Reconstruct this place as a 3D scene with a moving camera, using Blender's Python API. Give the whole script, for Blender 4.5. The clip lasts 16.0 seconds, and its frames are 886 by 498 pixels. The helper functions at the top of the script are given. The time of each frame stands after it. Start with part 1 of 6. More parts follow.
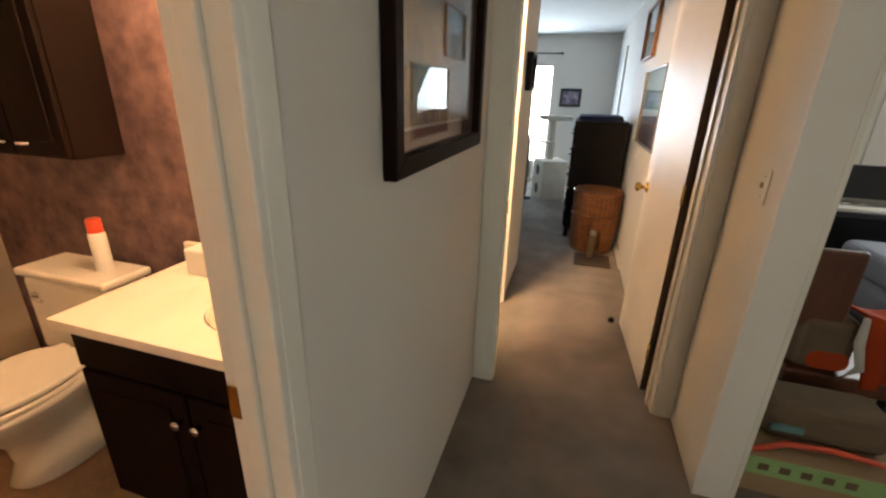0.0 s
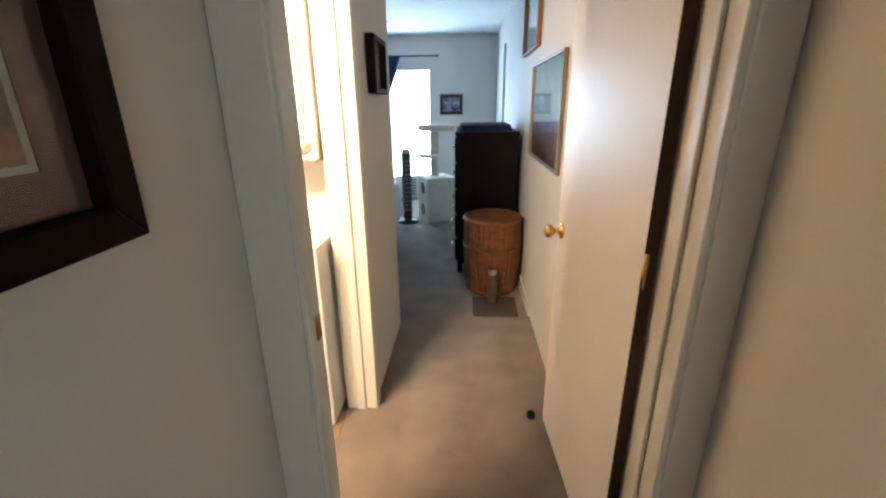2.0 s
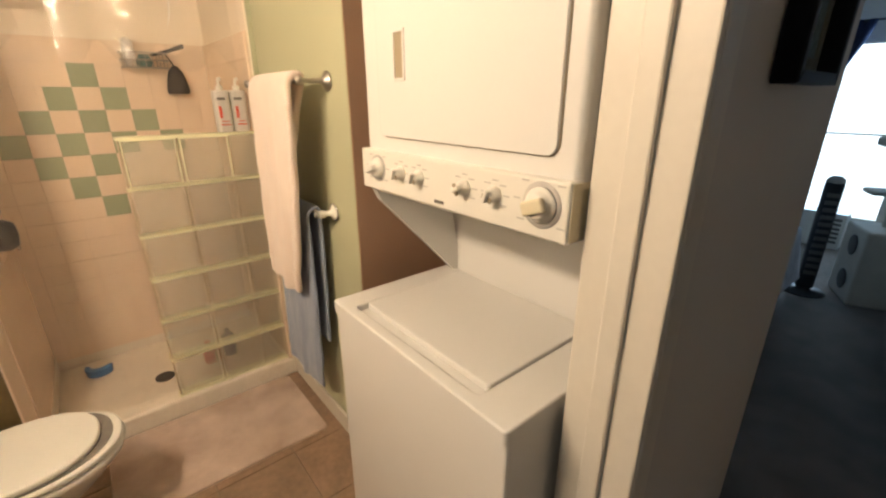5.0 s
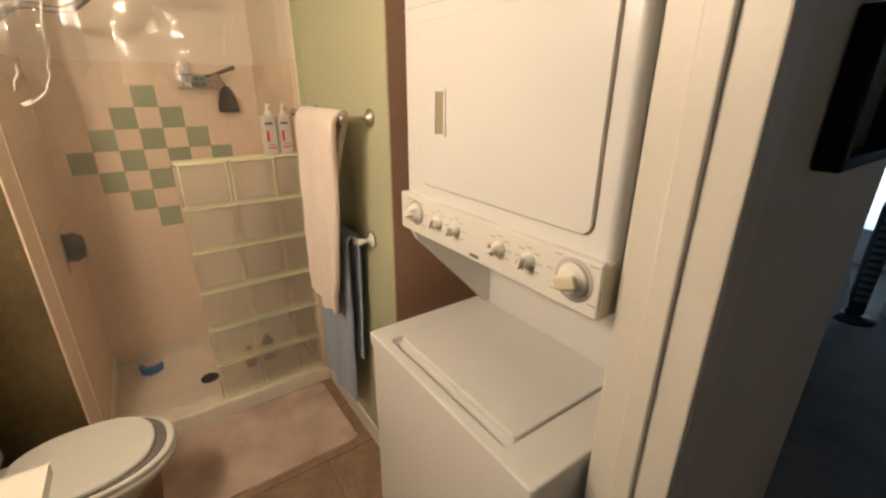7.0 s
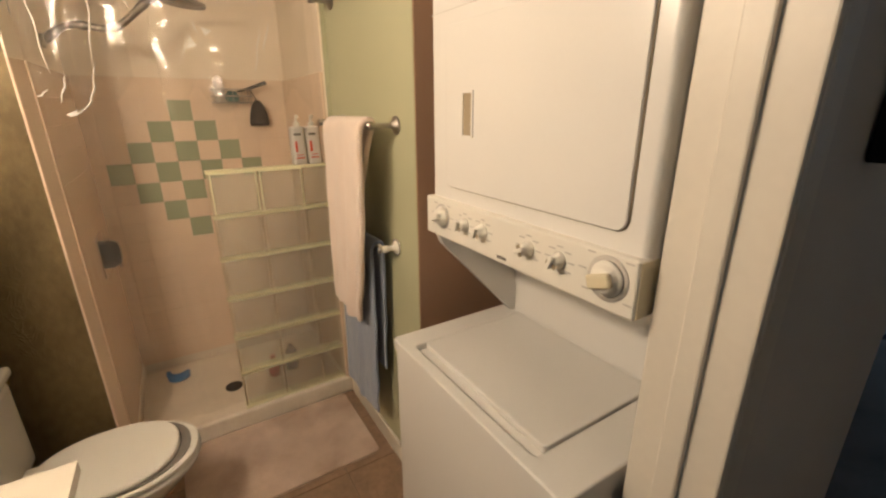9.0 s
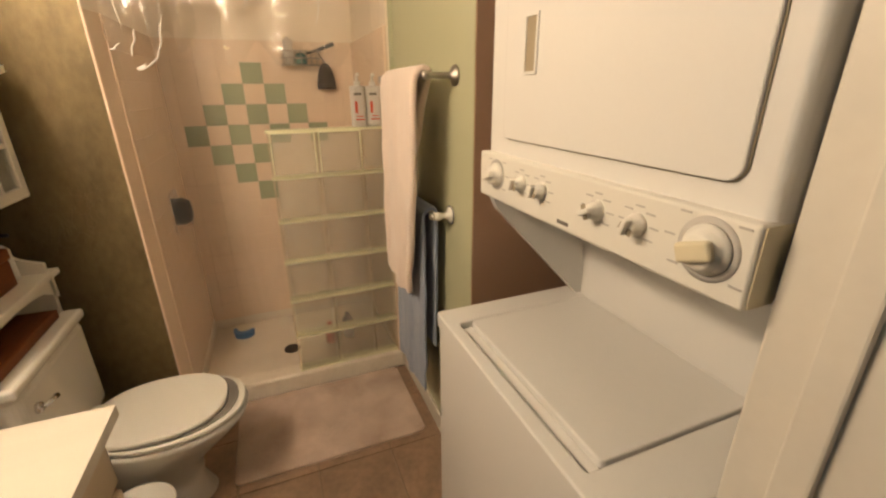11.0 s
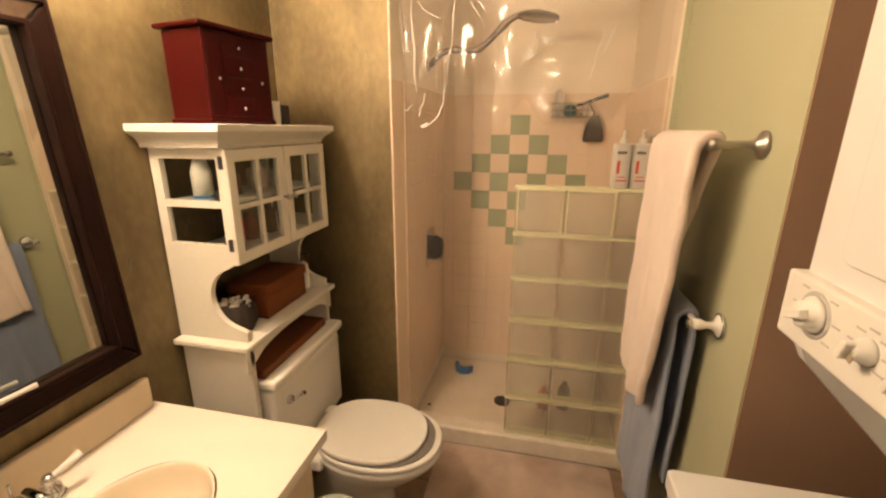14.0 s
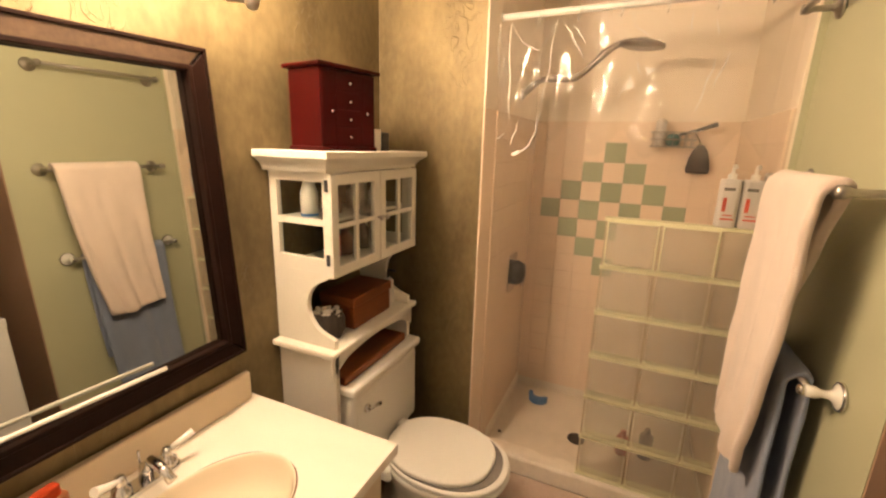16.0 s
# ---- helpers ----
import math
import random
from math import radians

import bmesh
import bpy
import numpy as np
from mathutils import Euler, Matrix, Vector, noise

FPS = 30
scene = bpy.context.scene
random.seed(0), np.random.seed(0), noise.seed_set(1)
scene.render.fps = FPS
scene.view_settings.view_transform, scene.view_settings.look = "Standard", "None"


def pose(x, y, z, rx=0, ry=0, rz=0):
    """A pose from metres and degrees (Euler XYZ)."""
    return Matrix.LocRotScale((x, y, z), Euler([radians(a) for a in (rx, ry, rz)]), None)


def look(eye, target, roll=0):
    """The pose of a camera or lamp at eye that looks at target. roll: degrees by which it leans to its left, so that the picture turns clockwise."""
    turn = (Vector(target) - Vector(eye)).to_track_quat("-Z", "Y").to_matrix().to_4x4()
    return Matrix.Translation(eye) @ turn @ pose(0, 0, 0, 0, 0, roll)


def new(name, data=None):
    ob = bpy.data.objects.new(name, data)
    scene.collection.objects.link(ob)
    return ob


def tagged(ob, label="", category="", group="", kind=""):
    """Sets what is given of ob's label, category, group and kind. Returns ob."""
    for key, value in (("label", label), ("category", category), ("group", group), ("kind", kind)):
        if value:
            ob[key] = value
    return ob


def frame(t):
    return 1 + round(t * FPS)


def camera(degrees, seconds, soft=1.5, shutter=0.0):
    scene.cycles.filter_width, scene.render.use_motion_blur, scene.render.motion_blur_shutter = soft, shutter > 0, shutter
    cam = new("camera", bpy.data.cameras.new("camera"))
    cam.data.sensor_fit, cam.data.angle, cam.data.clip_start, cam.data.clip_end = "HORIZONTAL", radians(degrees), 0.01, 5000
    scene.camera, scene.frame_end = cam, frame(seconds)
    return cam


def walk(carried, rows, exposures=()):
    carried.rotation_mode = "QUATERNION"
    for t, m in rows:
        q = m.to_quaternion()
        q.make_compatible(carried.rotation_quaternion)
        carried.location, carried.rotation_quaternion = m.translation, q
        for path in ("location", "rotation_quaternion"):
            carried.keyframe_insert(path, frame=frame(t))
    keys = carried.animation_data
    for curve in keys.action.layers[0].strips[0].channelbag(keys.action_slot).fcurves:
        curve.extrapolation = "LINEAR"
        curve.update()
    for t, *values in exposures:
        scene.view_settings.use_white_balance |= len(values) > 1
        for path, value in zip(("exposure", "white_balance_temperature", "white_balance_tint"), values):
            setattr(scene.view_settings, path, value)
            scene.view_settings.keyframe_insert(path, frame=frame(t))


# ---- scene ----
cam = camera(92.6, 16.0, soft=2.3)
PATH = [
    (0, (0.283, 0.529, 1.451), (-0.255, 2.327, 0.758), 1.5),
    (0.5, (0.327, 0.796, 1.452), (-0.053, 2.653, 0.814), -0.2),
    (1, (0.357, 1.066, 1.45), (0.047, 2.926, 0.785), 0.2),
    (1.5, (0.352, 1.383, 1.445), (0.264, 3.267, 0.78), 1.1),
    (2, (0.345, 1.643, 1.428), (0.237, 3.532, 0.781), -0.5),
    (2.5, (0.376, 1.956, 1.437), (0.128, 3.836, 0.803), -1.5),
    (3, (0.368, 2.194, 1.419), (0.039, 4.051, 0.753), -2.2),
    (3.5, (0.34, 2.437, 1.416), (-0.122, 4.281, 0.797), -1.1),
    (4, (0.243, 2.628, 1.41), (-0.665, 4.296, 0.785), -1.7),
    (4.5, (0.152, 2.733, 1.425), (-1.216, 4.039, 0.773), -0.6),
    (7, (0.13, 2.728, 1.6), (-1.401, 3.805, 0.896), 0.3),
    (7.5, (0.13, 2.725, 1.603), (-1.405, 3.811, 0.921), 0.0),
    (8, (0.126, 2.716, 1.597), (-1.44, 3.771, 0.939), -0.2),
    (10.5, (0.108, 2.785, 1.483), (-1.593, 3.622, 0.846), 0.1),
    (11, (0.03, 2.838, 1.468), (-1.71, 3.528, 0.763), -0.5),
    (11.5, (-0.023, 2.891, 1.474), (-1.777, 3.578, 0.801), -0.1),
    (12, (-0.077, 2.914, 1.484), (-1.941, 3.291, 0.865), -0.5),
    (12.5, (-0.117, 2.926, 1.504), (-2.043, 3.019, 0.97), -0.4),
    (13, (-0.138, 2.92, 1.518), (-2.069, 2.805, 1.009), 0.2),
    (13.5, (-0.153, 2.918, 1.526), (-2.063, 2.631, 1.008), -0.2),
    (14, (-0.17, 2.915, 1.539), (-2.048, 2.498, 0.992), 0.3),
    (14.5, (-0.17, 2.92, 1.555), (-2.03, 2.393, 1.041), 0.5),
    (15, (-0.16, 2.925, 1.573), (-2.008, 2.32, 1.106), 0.5),
    (15.5, (-0.16, 2.919, 1.579), (-1.976, 2.223, 1.111), 1.3),
    (16, (-0.155, 2.92, 1.577), (-1.929, 2.128, 1.099), 1.7),
]
EXPOSURES = [(0.0, 0.42, 8000, 17), (0.5, 0.27, 6600, 9), (1.0, 0.54, 6000, 7), (2.0, 0.44, 6400, 9), (3.0, -0.08, 7000, 12), (3.5, -0.6, 7000, 12), (4.0, -0.95, 6500, 10), (4.5, -1.25, 6200, 10), (5.5, -1.65, 5900, 9), (7.0, -1.89, 5800, 9), (8.2, -1.99, 5850, 10),
             (10.5, -1.91, 6050, 9), (12.5, -1.82, 6400, 10), (14.0, -1.72, 6700, 14), (16.0, -1.60, 6700, 15)]
walk(cam, [(t, look(eye, target, roll)) for t, eye, target, roll in PATH], EXPOSURES)

# ---- world and light ----
world = bpy.data.worlds.new("world")
scene.world = world
world.use_nodes = True
wn = world.node_tree.nodes
sky = wn.new("ShaderNodeTexSky")
sky.sky_type, sky.sun_disc = "NISHITA", False
sky.sun_elevation, sky.sun_rotation = radians(50), radians(200)
world.node_tree.links.new(sky.outputs[0], wn["Background"].inputs[0])
wn["Background"].inputs[1].default_value = 0.12
WARM = (1.0, 0.745, 0.49)


def lamp(name, kind, m, power, color, size=0.1, size_y=None, spread=None):
    d = bpy.data.lights.new(name, kind)
    d.energy, d.color = power, color
    if kind == "AREA":
        d.shape, d.size, d.size_y = "RECTANGLE", size, size_y or size
        if spread:
            d.spread = radians(spread)
    elif kind == "SUN":
        d.angle = radians(0.5)
    else:
        d.shadow_soft_size = size
    ob = new(name, d)
    ob.matrix_world = m
    return ob


lamp("sun", "SUN", pose(0, 0, 5, 40, 0, 20), 2.5, (1.0, 0.95, 0.88))
# sky light standing in the window openings
lamp("bedroom_window_light", "AREA", look((-0.85, 8.74, 1.25), (-0.85, 0, 1.0)), 98, (0.39, 0.66, 1.0), 1.2, 1.6)
lamp("living_window_light", "AREA", look((3.6, 4.88, 1.6), (2.6, 0, 0.9)), 70, (0.74, 0.88, 1.0), 1.6, 1.1)
# fill from behind through an added, unseen window, for the hall wall's end
lamp("added_south_fill_light", "AREA", look((1.75, -1.46, 1.55), (1.3, 4, 1.2)), 7, (1.0, 0.95, 0.90), 1.2, 1.1)

# ---- building helpers ----


def material(name, color, rough=0.6, metal=0.0, vary=0.12, scale=6.0, fine=90.0, bump=0.15, depth=0.002, second=None, spec=0.5,
             coat=0.0, sheen=0.0, transmit=0.0, ior=1.45, random_piece=0.0, stretch=None):
    m = bpy.data.materials.new(name)
    m.use_nodes = True
    nt = m.node_tree
    n, l = nt.nodes, nt.links
    b = n["Principled BSDF"]
    b.inputs["Roughness"].default_value, b.inputs["Metallic"].default_value = rough, metal
    b.inputs["Specular IOR Level"].default_value = spec
    b.inputs["Coat Weight"].default_value, b.inputs["Sheen Weight"].default_value = coat, sheen
    b.inputs["Transmission Weight"].default_value, b.inputs["IOR"].default_value = transmit, ior
    tc, mp = n.new("ShaderNodeTexCoord"), n.new("ShaderNodeMapping")
    l.new(tc.outputs["Object"], mp.inputs[0])
    if stretch:
        mp.inputs["Scale"].default_value = stretch
    big, small = n.new("ShaderNodeTexNoise"), n.new("ShaderNodeTexNoise")
    for node, s, d in ((big, scale, 4), (small, fine, 3)):
        node.inputs["Scale"].default_value, node.inputs["Detail"].default_value = s, d
        l.new(mp.outputs[0], node.inputs["Vector"])
    ramp = n.new("ShaderNodeValToRGB")
    dark = second or tuple(c * (1 - 2 * vary) for c in color)
    ramp.color_ramp.elements[0].position, ramp.color_ramp.elements[1].position = 0.3, 0.7
    ramp.color_ramp.elements[0].color, ramp.color_ramp.elements[1].color = (*dark, 1), (*color, 1)
    add = n.new("ShaderNodeMath")
    add.operation = "MULTIPLY_ADD"
    add.inputs[1].default_value, add.inputs[2].default_value = 0.35, 0.0
    l.new(small.outputs[0], add.inputs[0])
    mixer = n.new("ShaderNodeMath")
    mixer.operation = "MULTIPLY_ADD"
    mixer.inputs[1].default_value = 0.65
    l.new(big.outputs[0], mixer.inputs[0])
    l.new(add.outputs[0], mixer.inputs[2])
    l.new(mixer.outputs[0], ramp.inputs[0])
    out = ramp.outputs[0]
    if random_piece:
        info, hsv, mul = n.new("ShaderNodeObjectInfo"), n.new("ShaderNodeHueSaturation"), n.new("ShaderNodeMapRange")
        mul.inputs[3].default_value, mul.inputs[4].default_value = 1 - random_piece, 1 + random_piece
        l.new(info.outputs["Random"], mul.inputs[0])
        l.new(mul.outputs[0], hsv.inputs["Value"])
        l.new(out, hsv.inputs["Color"])
        out = hsv.outputs[0]
    l.new(out, b.inputs["Base Color"])
    if bump:
        bp = n.new("ShaderNodeBump")
        bp.inputs["Strength"].default_value, bp.inputs["Distance"].default_value = bump, depth
        l.new(small.outputs[0], bp.inputs["Height"])
        l.new(bp.outputs[0], b.inputs["Normal"])
    return m


def emitter(name, color, strength):
    m = bpy.data.materials.new(name)
    m.use_nodes = True
    b = m.node_tree.nodes["Principled BSDF"]
    b.inputs["Base Color"].default_value = (*color, 1)
    b.inputs["Emission Color"].default_value, b.inputs["Emission Strength"].default_value = (*color, 1), strength
    return m


def B(*boxes, bevel=0.0, seg=2):
    """A bmesh of boxes given as x0, x1, y0, y1, z0, z1."""
    bm = bmesh.new()
    for x0, x1, y0, y1, z0, z1 in boxes:
        m = Matrix.Translation(((x0 + x1) / 2, (y0 + y1) / 2, (z0 + z1) / 2)) @ Matrix.Diagonal((abs(x1 - x0), abs(y1 - y0), abs(z1 - z0), 1))
        bmesh.ops.create_cube(bm, size=1, matrix=m)
    if bevel:
        bmesh.ops.bevel(bm, geom=bm.edges[:], offset=bevel, segments=seg, affect="EDGES", profile=0.5)
    return bm


def lathe(profile, n=32, m=None, sx=1.0, sy=1.0):
    """A bmesh turned about z from (radius, height) pairs."""
    bm = bmesh.new()
    rings = []
    for r, z in profile:
        if r < 1e-5:
            rings.append([bm.verts.new((0, 0, z))])
        else:
            rings.append([bm.verts.new((r * sx * math.cos(2 * math.pi * i / n), r * sy * math.sin(2 * math.pi * i / n), z)) for i in range(n)])
    for a, b in zip(rings, rings[1:]):
        for i in range(n):
            j = (i + 1) % n
            if len(a) == 1 and len(b) > 1:
                bm.faces.new((a[0], b[j], b[i]))
            elif len(b) == 1 and len(a) > 1:
                bm.faces.new((a[i], a[j], b[0]))
            elif len(a) > 1:
                bm.faces.new((a[i], a[j], b[j], b[i]))
    bmesh.ops.recalc_face_normals(bm, faces=bm.faces[:])
    if m:
        bm.transform(m)
    for f in bm.faces:
        f.smooth = True
    return bm


def tube(points, r, n=12):
    """A bmesh pipe along points, with caps; r may be one radius or one for each point."""
    bm = bmesh.new()
    rings = []
    pts = [Vector(p) for p in points]
    for i, p in enumerate(pts):
        d = (pts[min(i + 1, len(pts) - 1)] - pts[max(i - 1, 0)]).normalized()
        up = Vector((0, 0, 1)) if abs(d.z) < 0.9 else Vector((1, 0, 0))
        a = d.cross(up).normalized()
        b = d.cross(a)
        rr = r[i] if isinstance(r, (list, tuple)) else r
        rings.append([bm.verts.new(p + rr * (math.cos(2 * math.pi * k / n) * a + math.sin(2 * math.pi * k / n) * b)) for k in range(n)])
    for a, b in zip(rings, rings[1:]):
        for k in range(n):
            bm.faces.new((a[k], a[(k + 1) % n], b[(k + 1) % n], b[k]))
    bm.faces.new(rings[0])
    bm.faces.new(rings[-1])
    bmesh.ops.recalc_face_normals(bm, faces=bm.faces[:])
    for f in bm.faces:
        f.smooth = len(f.verts) == 4
    return bm


def slab(outline, z0, z1, bevel=0.0, m=None):
    """A bmesh prism over a closed outline of (x, y)."""
    bm = bmesh.new()
    low = [bm.verts.new((x, y, z0)) for x, y in outline]
    f = bm.faces.new(low)
    ext = bmesh.ops.extrude_face_region(bm, geom=[f])
    bmesh.ops.translate(bm, verts=[v for v in ext["geom"] if isinstance(v, bmesh.types.BMVert)], vec=(0, 0, z1 - z0))
    bmesh.ops.recalc_face_normals(bm, faces=bm.faces[:])
    if bevel:
        bmesh.ops.bevel(bm, geom=[e for e in bm.edges if abs(e.verts[0].co.z - e.verts[1].co.z) < 1e-6], offset=bevel, segments=3, affect="EDGES", profile=0.5)
    if m:
        bm.transform(m)
    return bm


def oval(cx, cy, rx, ry, n=40, power=2.0):
    out = []
    for i in range(n):
        c, s = math.cos(2 * math.pi * i / n), math.sin(2 * math.pi * i / n)
        out.append((cx + rx * math.copysign(abs(c) ** (2 / power), c), cy + ry * math.copysign(abs(s) ** (2 / power), s)))
    return out


def holed(outer, inner, z0, z1, bevel=0.0):
    """A plate over one closed outline with a hole of another; both have as many points."""
    bm = bmesh.new()
    loops = [[bm.verts.new((x, y, z)) for x, y in o] for o, z in ((outer, z0), (outer, z1), (inner, z1), (inner, z0))]
    n = len(outer)
    for k in range(4):
        a, b = loops[k], loops[(k + 1) % 4]
        for i in range(n):
            bm.faces.new((a[i], a[(i + 1) % n], b[(i + 1) % n], b[i]))
    bmesh.ops.recalc_face_normals(bm, faces=bm.faces[:])
    if bevel:
        bm.edges.ensure_lookup_table()
        rim = [e for e in bm.edges if e.verts[0].co.z > z1 - 1e-6 and e.verts[1].co.z > z1 - 1e-6 and e.calc_face_angle(0) > 1.0]
        bmesh.ops.bevel(bm, geom=rim, offset=bevel, segments=3, affect="EDGES", profile=0.5)
    return bm


def rect(x0, x1, y0, y1, r, n=6):
    """The outline of a rectangle with rounded corners."""
    out = []
    for cx, cy, a0 in ((x1 - r, y1 - r, 0), (x0 + r, y1 - r, 90), (x0 + r, y0 + r, 180), (x1 - r, y0 + r, 270)):
        for i in range(n + 1):
            a = radians(a0 + 90 * i / n)
            out.append((cx + r * math.cos(a), cy + r * math.sin(a)))
    return out


def ring(x0, x1, z0, z1, w, y0, y1):
    """A rectangular frame standing in the plane y, its bars w wide."""
    bm = bmesh.new()
    loops = []
    for y in (y0, y1):
        for k in (0, w):
            loops.append([bm.verts.new(c) for c in ((x0 + k, y, z0 + k), (x1 - k, y, z0 + k), (x1 - k, y, z1 - k), (x0 + k, y, z1 - k))])
    for a, b in ((0, 1), (1, 3), (3, 2), (2, 0)):
        for i in range(4):
            j = (i + 1) % 4
            bm.faces.new((loops[a][i], loops[a][j], loops[b][j], loops[b][i]))
    bmesh.ops.recalc_face_normals(bm, faces=bm.faces[:])
    bmesh.ops.bevel(bm, geom=bm.edges[:], offset=0.002, segments=1, affect="EDGES")
    return bm


def frame_box(x0, x1, y0, y1, z0, z1, w):
    """Four upright boards round an open middle, as one shell."""
    bm = ring(x0, x1, y0, y1, w, z0, z1)
    bm.transform(Matrix(((1, 0, 0, 0), (0, 0, 1, 0), (0, 1, 0, 0), (0, 0, 0, 1))))
    bmesh.ops.recalc_face_normals(bm, faces=bm.faces[:])
    return bm


def joined(*bms):
    """One bmesh out of several."""
    out = bmesh.new()
    for b in bms:
        me = bpy.data.meshes.new("tmp")
        b.to_mesh(me)
        b.free()
        out.from_mesh(me)
        bpy.data.meshes.remove(me)
    return out


def meshed(name, bm, mat):
    me = bpy.data.meshes.new(name)
    bm.to_mesh(me)
    bm.free()
    me.materials.append(mat)
    return me


def part(name, bm, mat, parent, label=""):
    ob = new(name, meshed(name, bm, mat))
    ob.parent = parent
    return tagged(ob, label)


def thing(name, label, category, at=(0, 0, 0), turn=0, group=""):
    ob = new(name)
    ob.empty_display_size = 0.05
    ob.matrix_world = pose(*at, 0, 0, turn)
    return tagged(ob, label, category, group)


def single(name, bm, mat, label, category, group="", m=None):
    ob = new(name, meshed(name, bm, mat))
    if m:
        ob.matrix_world = m
    return tagged(ob, label, category, group)


def structure(name, bm, mat, label="", category="structure"):
    return tagged(new(name, meshed(name, bm, mat)), label or name.replace("_", " "), category, "", "structure")


XY = Matrix(((1, 0, 0, 0), (0, 0, -1, 0), (0, 1, 0, 0), (0, 0, 0, 1)))  # lays an outline's y up along z, its depth along -y
YZ = Matrix(((0, 0, 1, 0), (1, 0, 0, 0), (0, 1, 0, 0), (0, 0, 0, 1)))  # an outline's x along y, its y up along z, its depth along x

# ---- materials ----
M_wall = material("wall_paint", (0.62, 0.585, 0.54), 0.65, vary=0.03, scale=2.5, fine=220, bump=0.25, depth=0.001)
M_ceiling = material("ceiling_paint", (0.72, 0.71, 0.68), 0.85, vary=0.04, fine=160, bump=0.5, depth=0.003)
M_trim = material("trim_paint", (0.66, 0.62, 0.545), 0.4, vary=0.04, scale=4, fine=60, bump=0.05)
M_door = material("door_paint", (0.74, 0.70, 0.63), 0.42, vary=0.03, scale=3, fine=120, bump=0.06, depth=0.001)
M_carpet = material("carpet", (0.25, 0.195, 0.15), 0.95, vary=0.27, scale=4.5, fine=420, bump=0.9, depth=0.006, sheen=0.2, spec=0.1)


def gold_leaf():
    """Metallic gold paint with soft patches and fine crinkles."""
    m = bpy.data.materials.new("gold_faux_paint")
    m.use_nodes = True
    n, l = m.node_tree.nodes, m.node_tree.links
    b = n["Principled BSDF"]
    b.inputs["Metallic"].default_value, b.inputs["Specular IOR Level"].default_value = 0.5, 0.4
    tc, mp = n.new("ShaderNodeTexCoord"), n.new("ShaderNodeMapping")
    mp.inputs["Scale"].default_value = (1, 1, 0.6)
    l.new(tc.outputs["Object"], mp.inputs[0])
    noises = []
    for scale, detail, twist in ((5, 4, 0.4), (42, 3, 0.0), (16, 2, 1.6), (3.4, 2, 0.0)):
        z = n.new("ShaderNodeTexNoise")
        z.inputs["Scale"].default_value, z.inputs["Detail"].default_value, z.inputs["Distortion"].default_value = scale, detail, twist
        l.new(mp.outputs[0], z.inputs["Vector"])
        noises.append(z.outputs[0])

    def calc(op, a, c, d=None):
        k = n.new("ShaderNodeMath")
        k.operation = op
        for i, v in enumerate((a, c, d)):
            if v is None:
                continue
            if isinstance(v, (int, float)):
                k.inputs[i].default_value = v
            else:
                l.new(v, k.inputs[i])
        return k.outputs[0]

    off = calc("ABSOLUTE", calc("SUBTRACT", noises[2], 0.5), 0.0)
    line = calc("SUBTRACT", 1.0, calc("MINIMUM", calc("MULTIPLY", off, 38.0), 1.0))
    where = calc("MINIMUM", calc("MAXIMUM", calc("MULTIPLY_ADD", noises[3], 6.0, -3.0), 0.0), 1.0)
    crinkle = calc("MULTIPLY", line, where)
    ramp = n.new("ShaderNodeValToRGB")
    ramp.color_ramp.elements[0].position, ramp.color_ramp.elements[1].position = 0.32, 0.7
    ramp.color_ramp.elements[0].color, ramp.color_ramp.elements[1].color = (0.105, 0.079, 0.038, 1), (0.22, 0.168, 0.083, 1)
    l.new(calc("MULTIPLY_ADD", noises[1], 0.3, calc("MULTIPLY", noises[0], 0.7)), ramp.inputs[0])
    l.new(ramp.outputs[0], b.inputs["Base Color"])
    l.new(calc("MULTIPLY_ADD", crinkle, -0.16, calc("MULTIPLY_ADD", noises[0], 0.16, 0.43)), b.inputs["Roughness"])
    bp = n.new("ShaderNodeBump")
    bp.inputs["Strength"].default_value, bp.inputs["Distance"].default_value = 0.7, 0.004
    l.new(calc("MULTIPLY_ADD", crinkle, 0.9, calc("MULTIPLY", noises[1], 0.45)), bp.inputs["Height"])
    l.new(bp.outputs[0], b.inputs["Normal"])
    return m


def stained(m, color, scale, lo, hi, most=1.0, seed=0.0):
    """Lays soft-edged stains over a material's colour."""
    n, l = m.node_tree.nodes, m.node_tree.links
    b = n["Principled BSDF"]
    old = b.inputs["Base Color"].links[0].from_socket
    tc, mp, nz, rp, mx = n.new("ShaderNodeTexCoord"), n.new("ShaderNodeMapping"), n.new("ShaderNodeTexNoise"), n.new("ShaderNodeMapRange"), n.new("ShaderNodeMixRGB")
    mp.inputs["Location"].default_value = (seed, seed * 0.7, 0)
    nz.inputs["Scale"].default_value, nz.inputs["Detail"].default_value, nz.inputs["Roughness"].default_value = scale, 5, 0.6
    rp.inputs["From Min"].default_value, rp.inputs["From Max"].default_value, rp.inputs["To Max"].default_value = lo, hi, most
    mx.inputs[2].default_value = (*color, 1)
    l.new(tc.outputs["Object"], mp.inputs[0])
    l.new(mp.outputs[0], nz.inputs["Vector"])
    l.new(nz.outputs[0], rp.inputs[0])
    l.new(rp.outputs[0], mx.inputs[0])
    l.new(old, mx.inputs[1])
    l.new(mx.outputs[0], b.inputs["Base Color"])
    return m


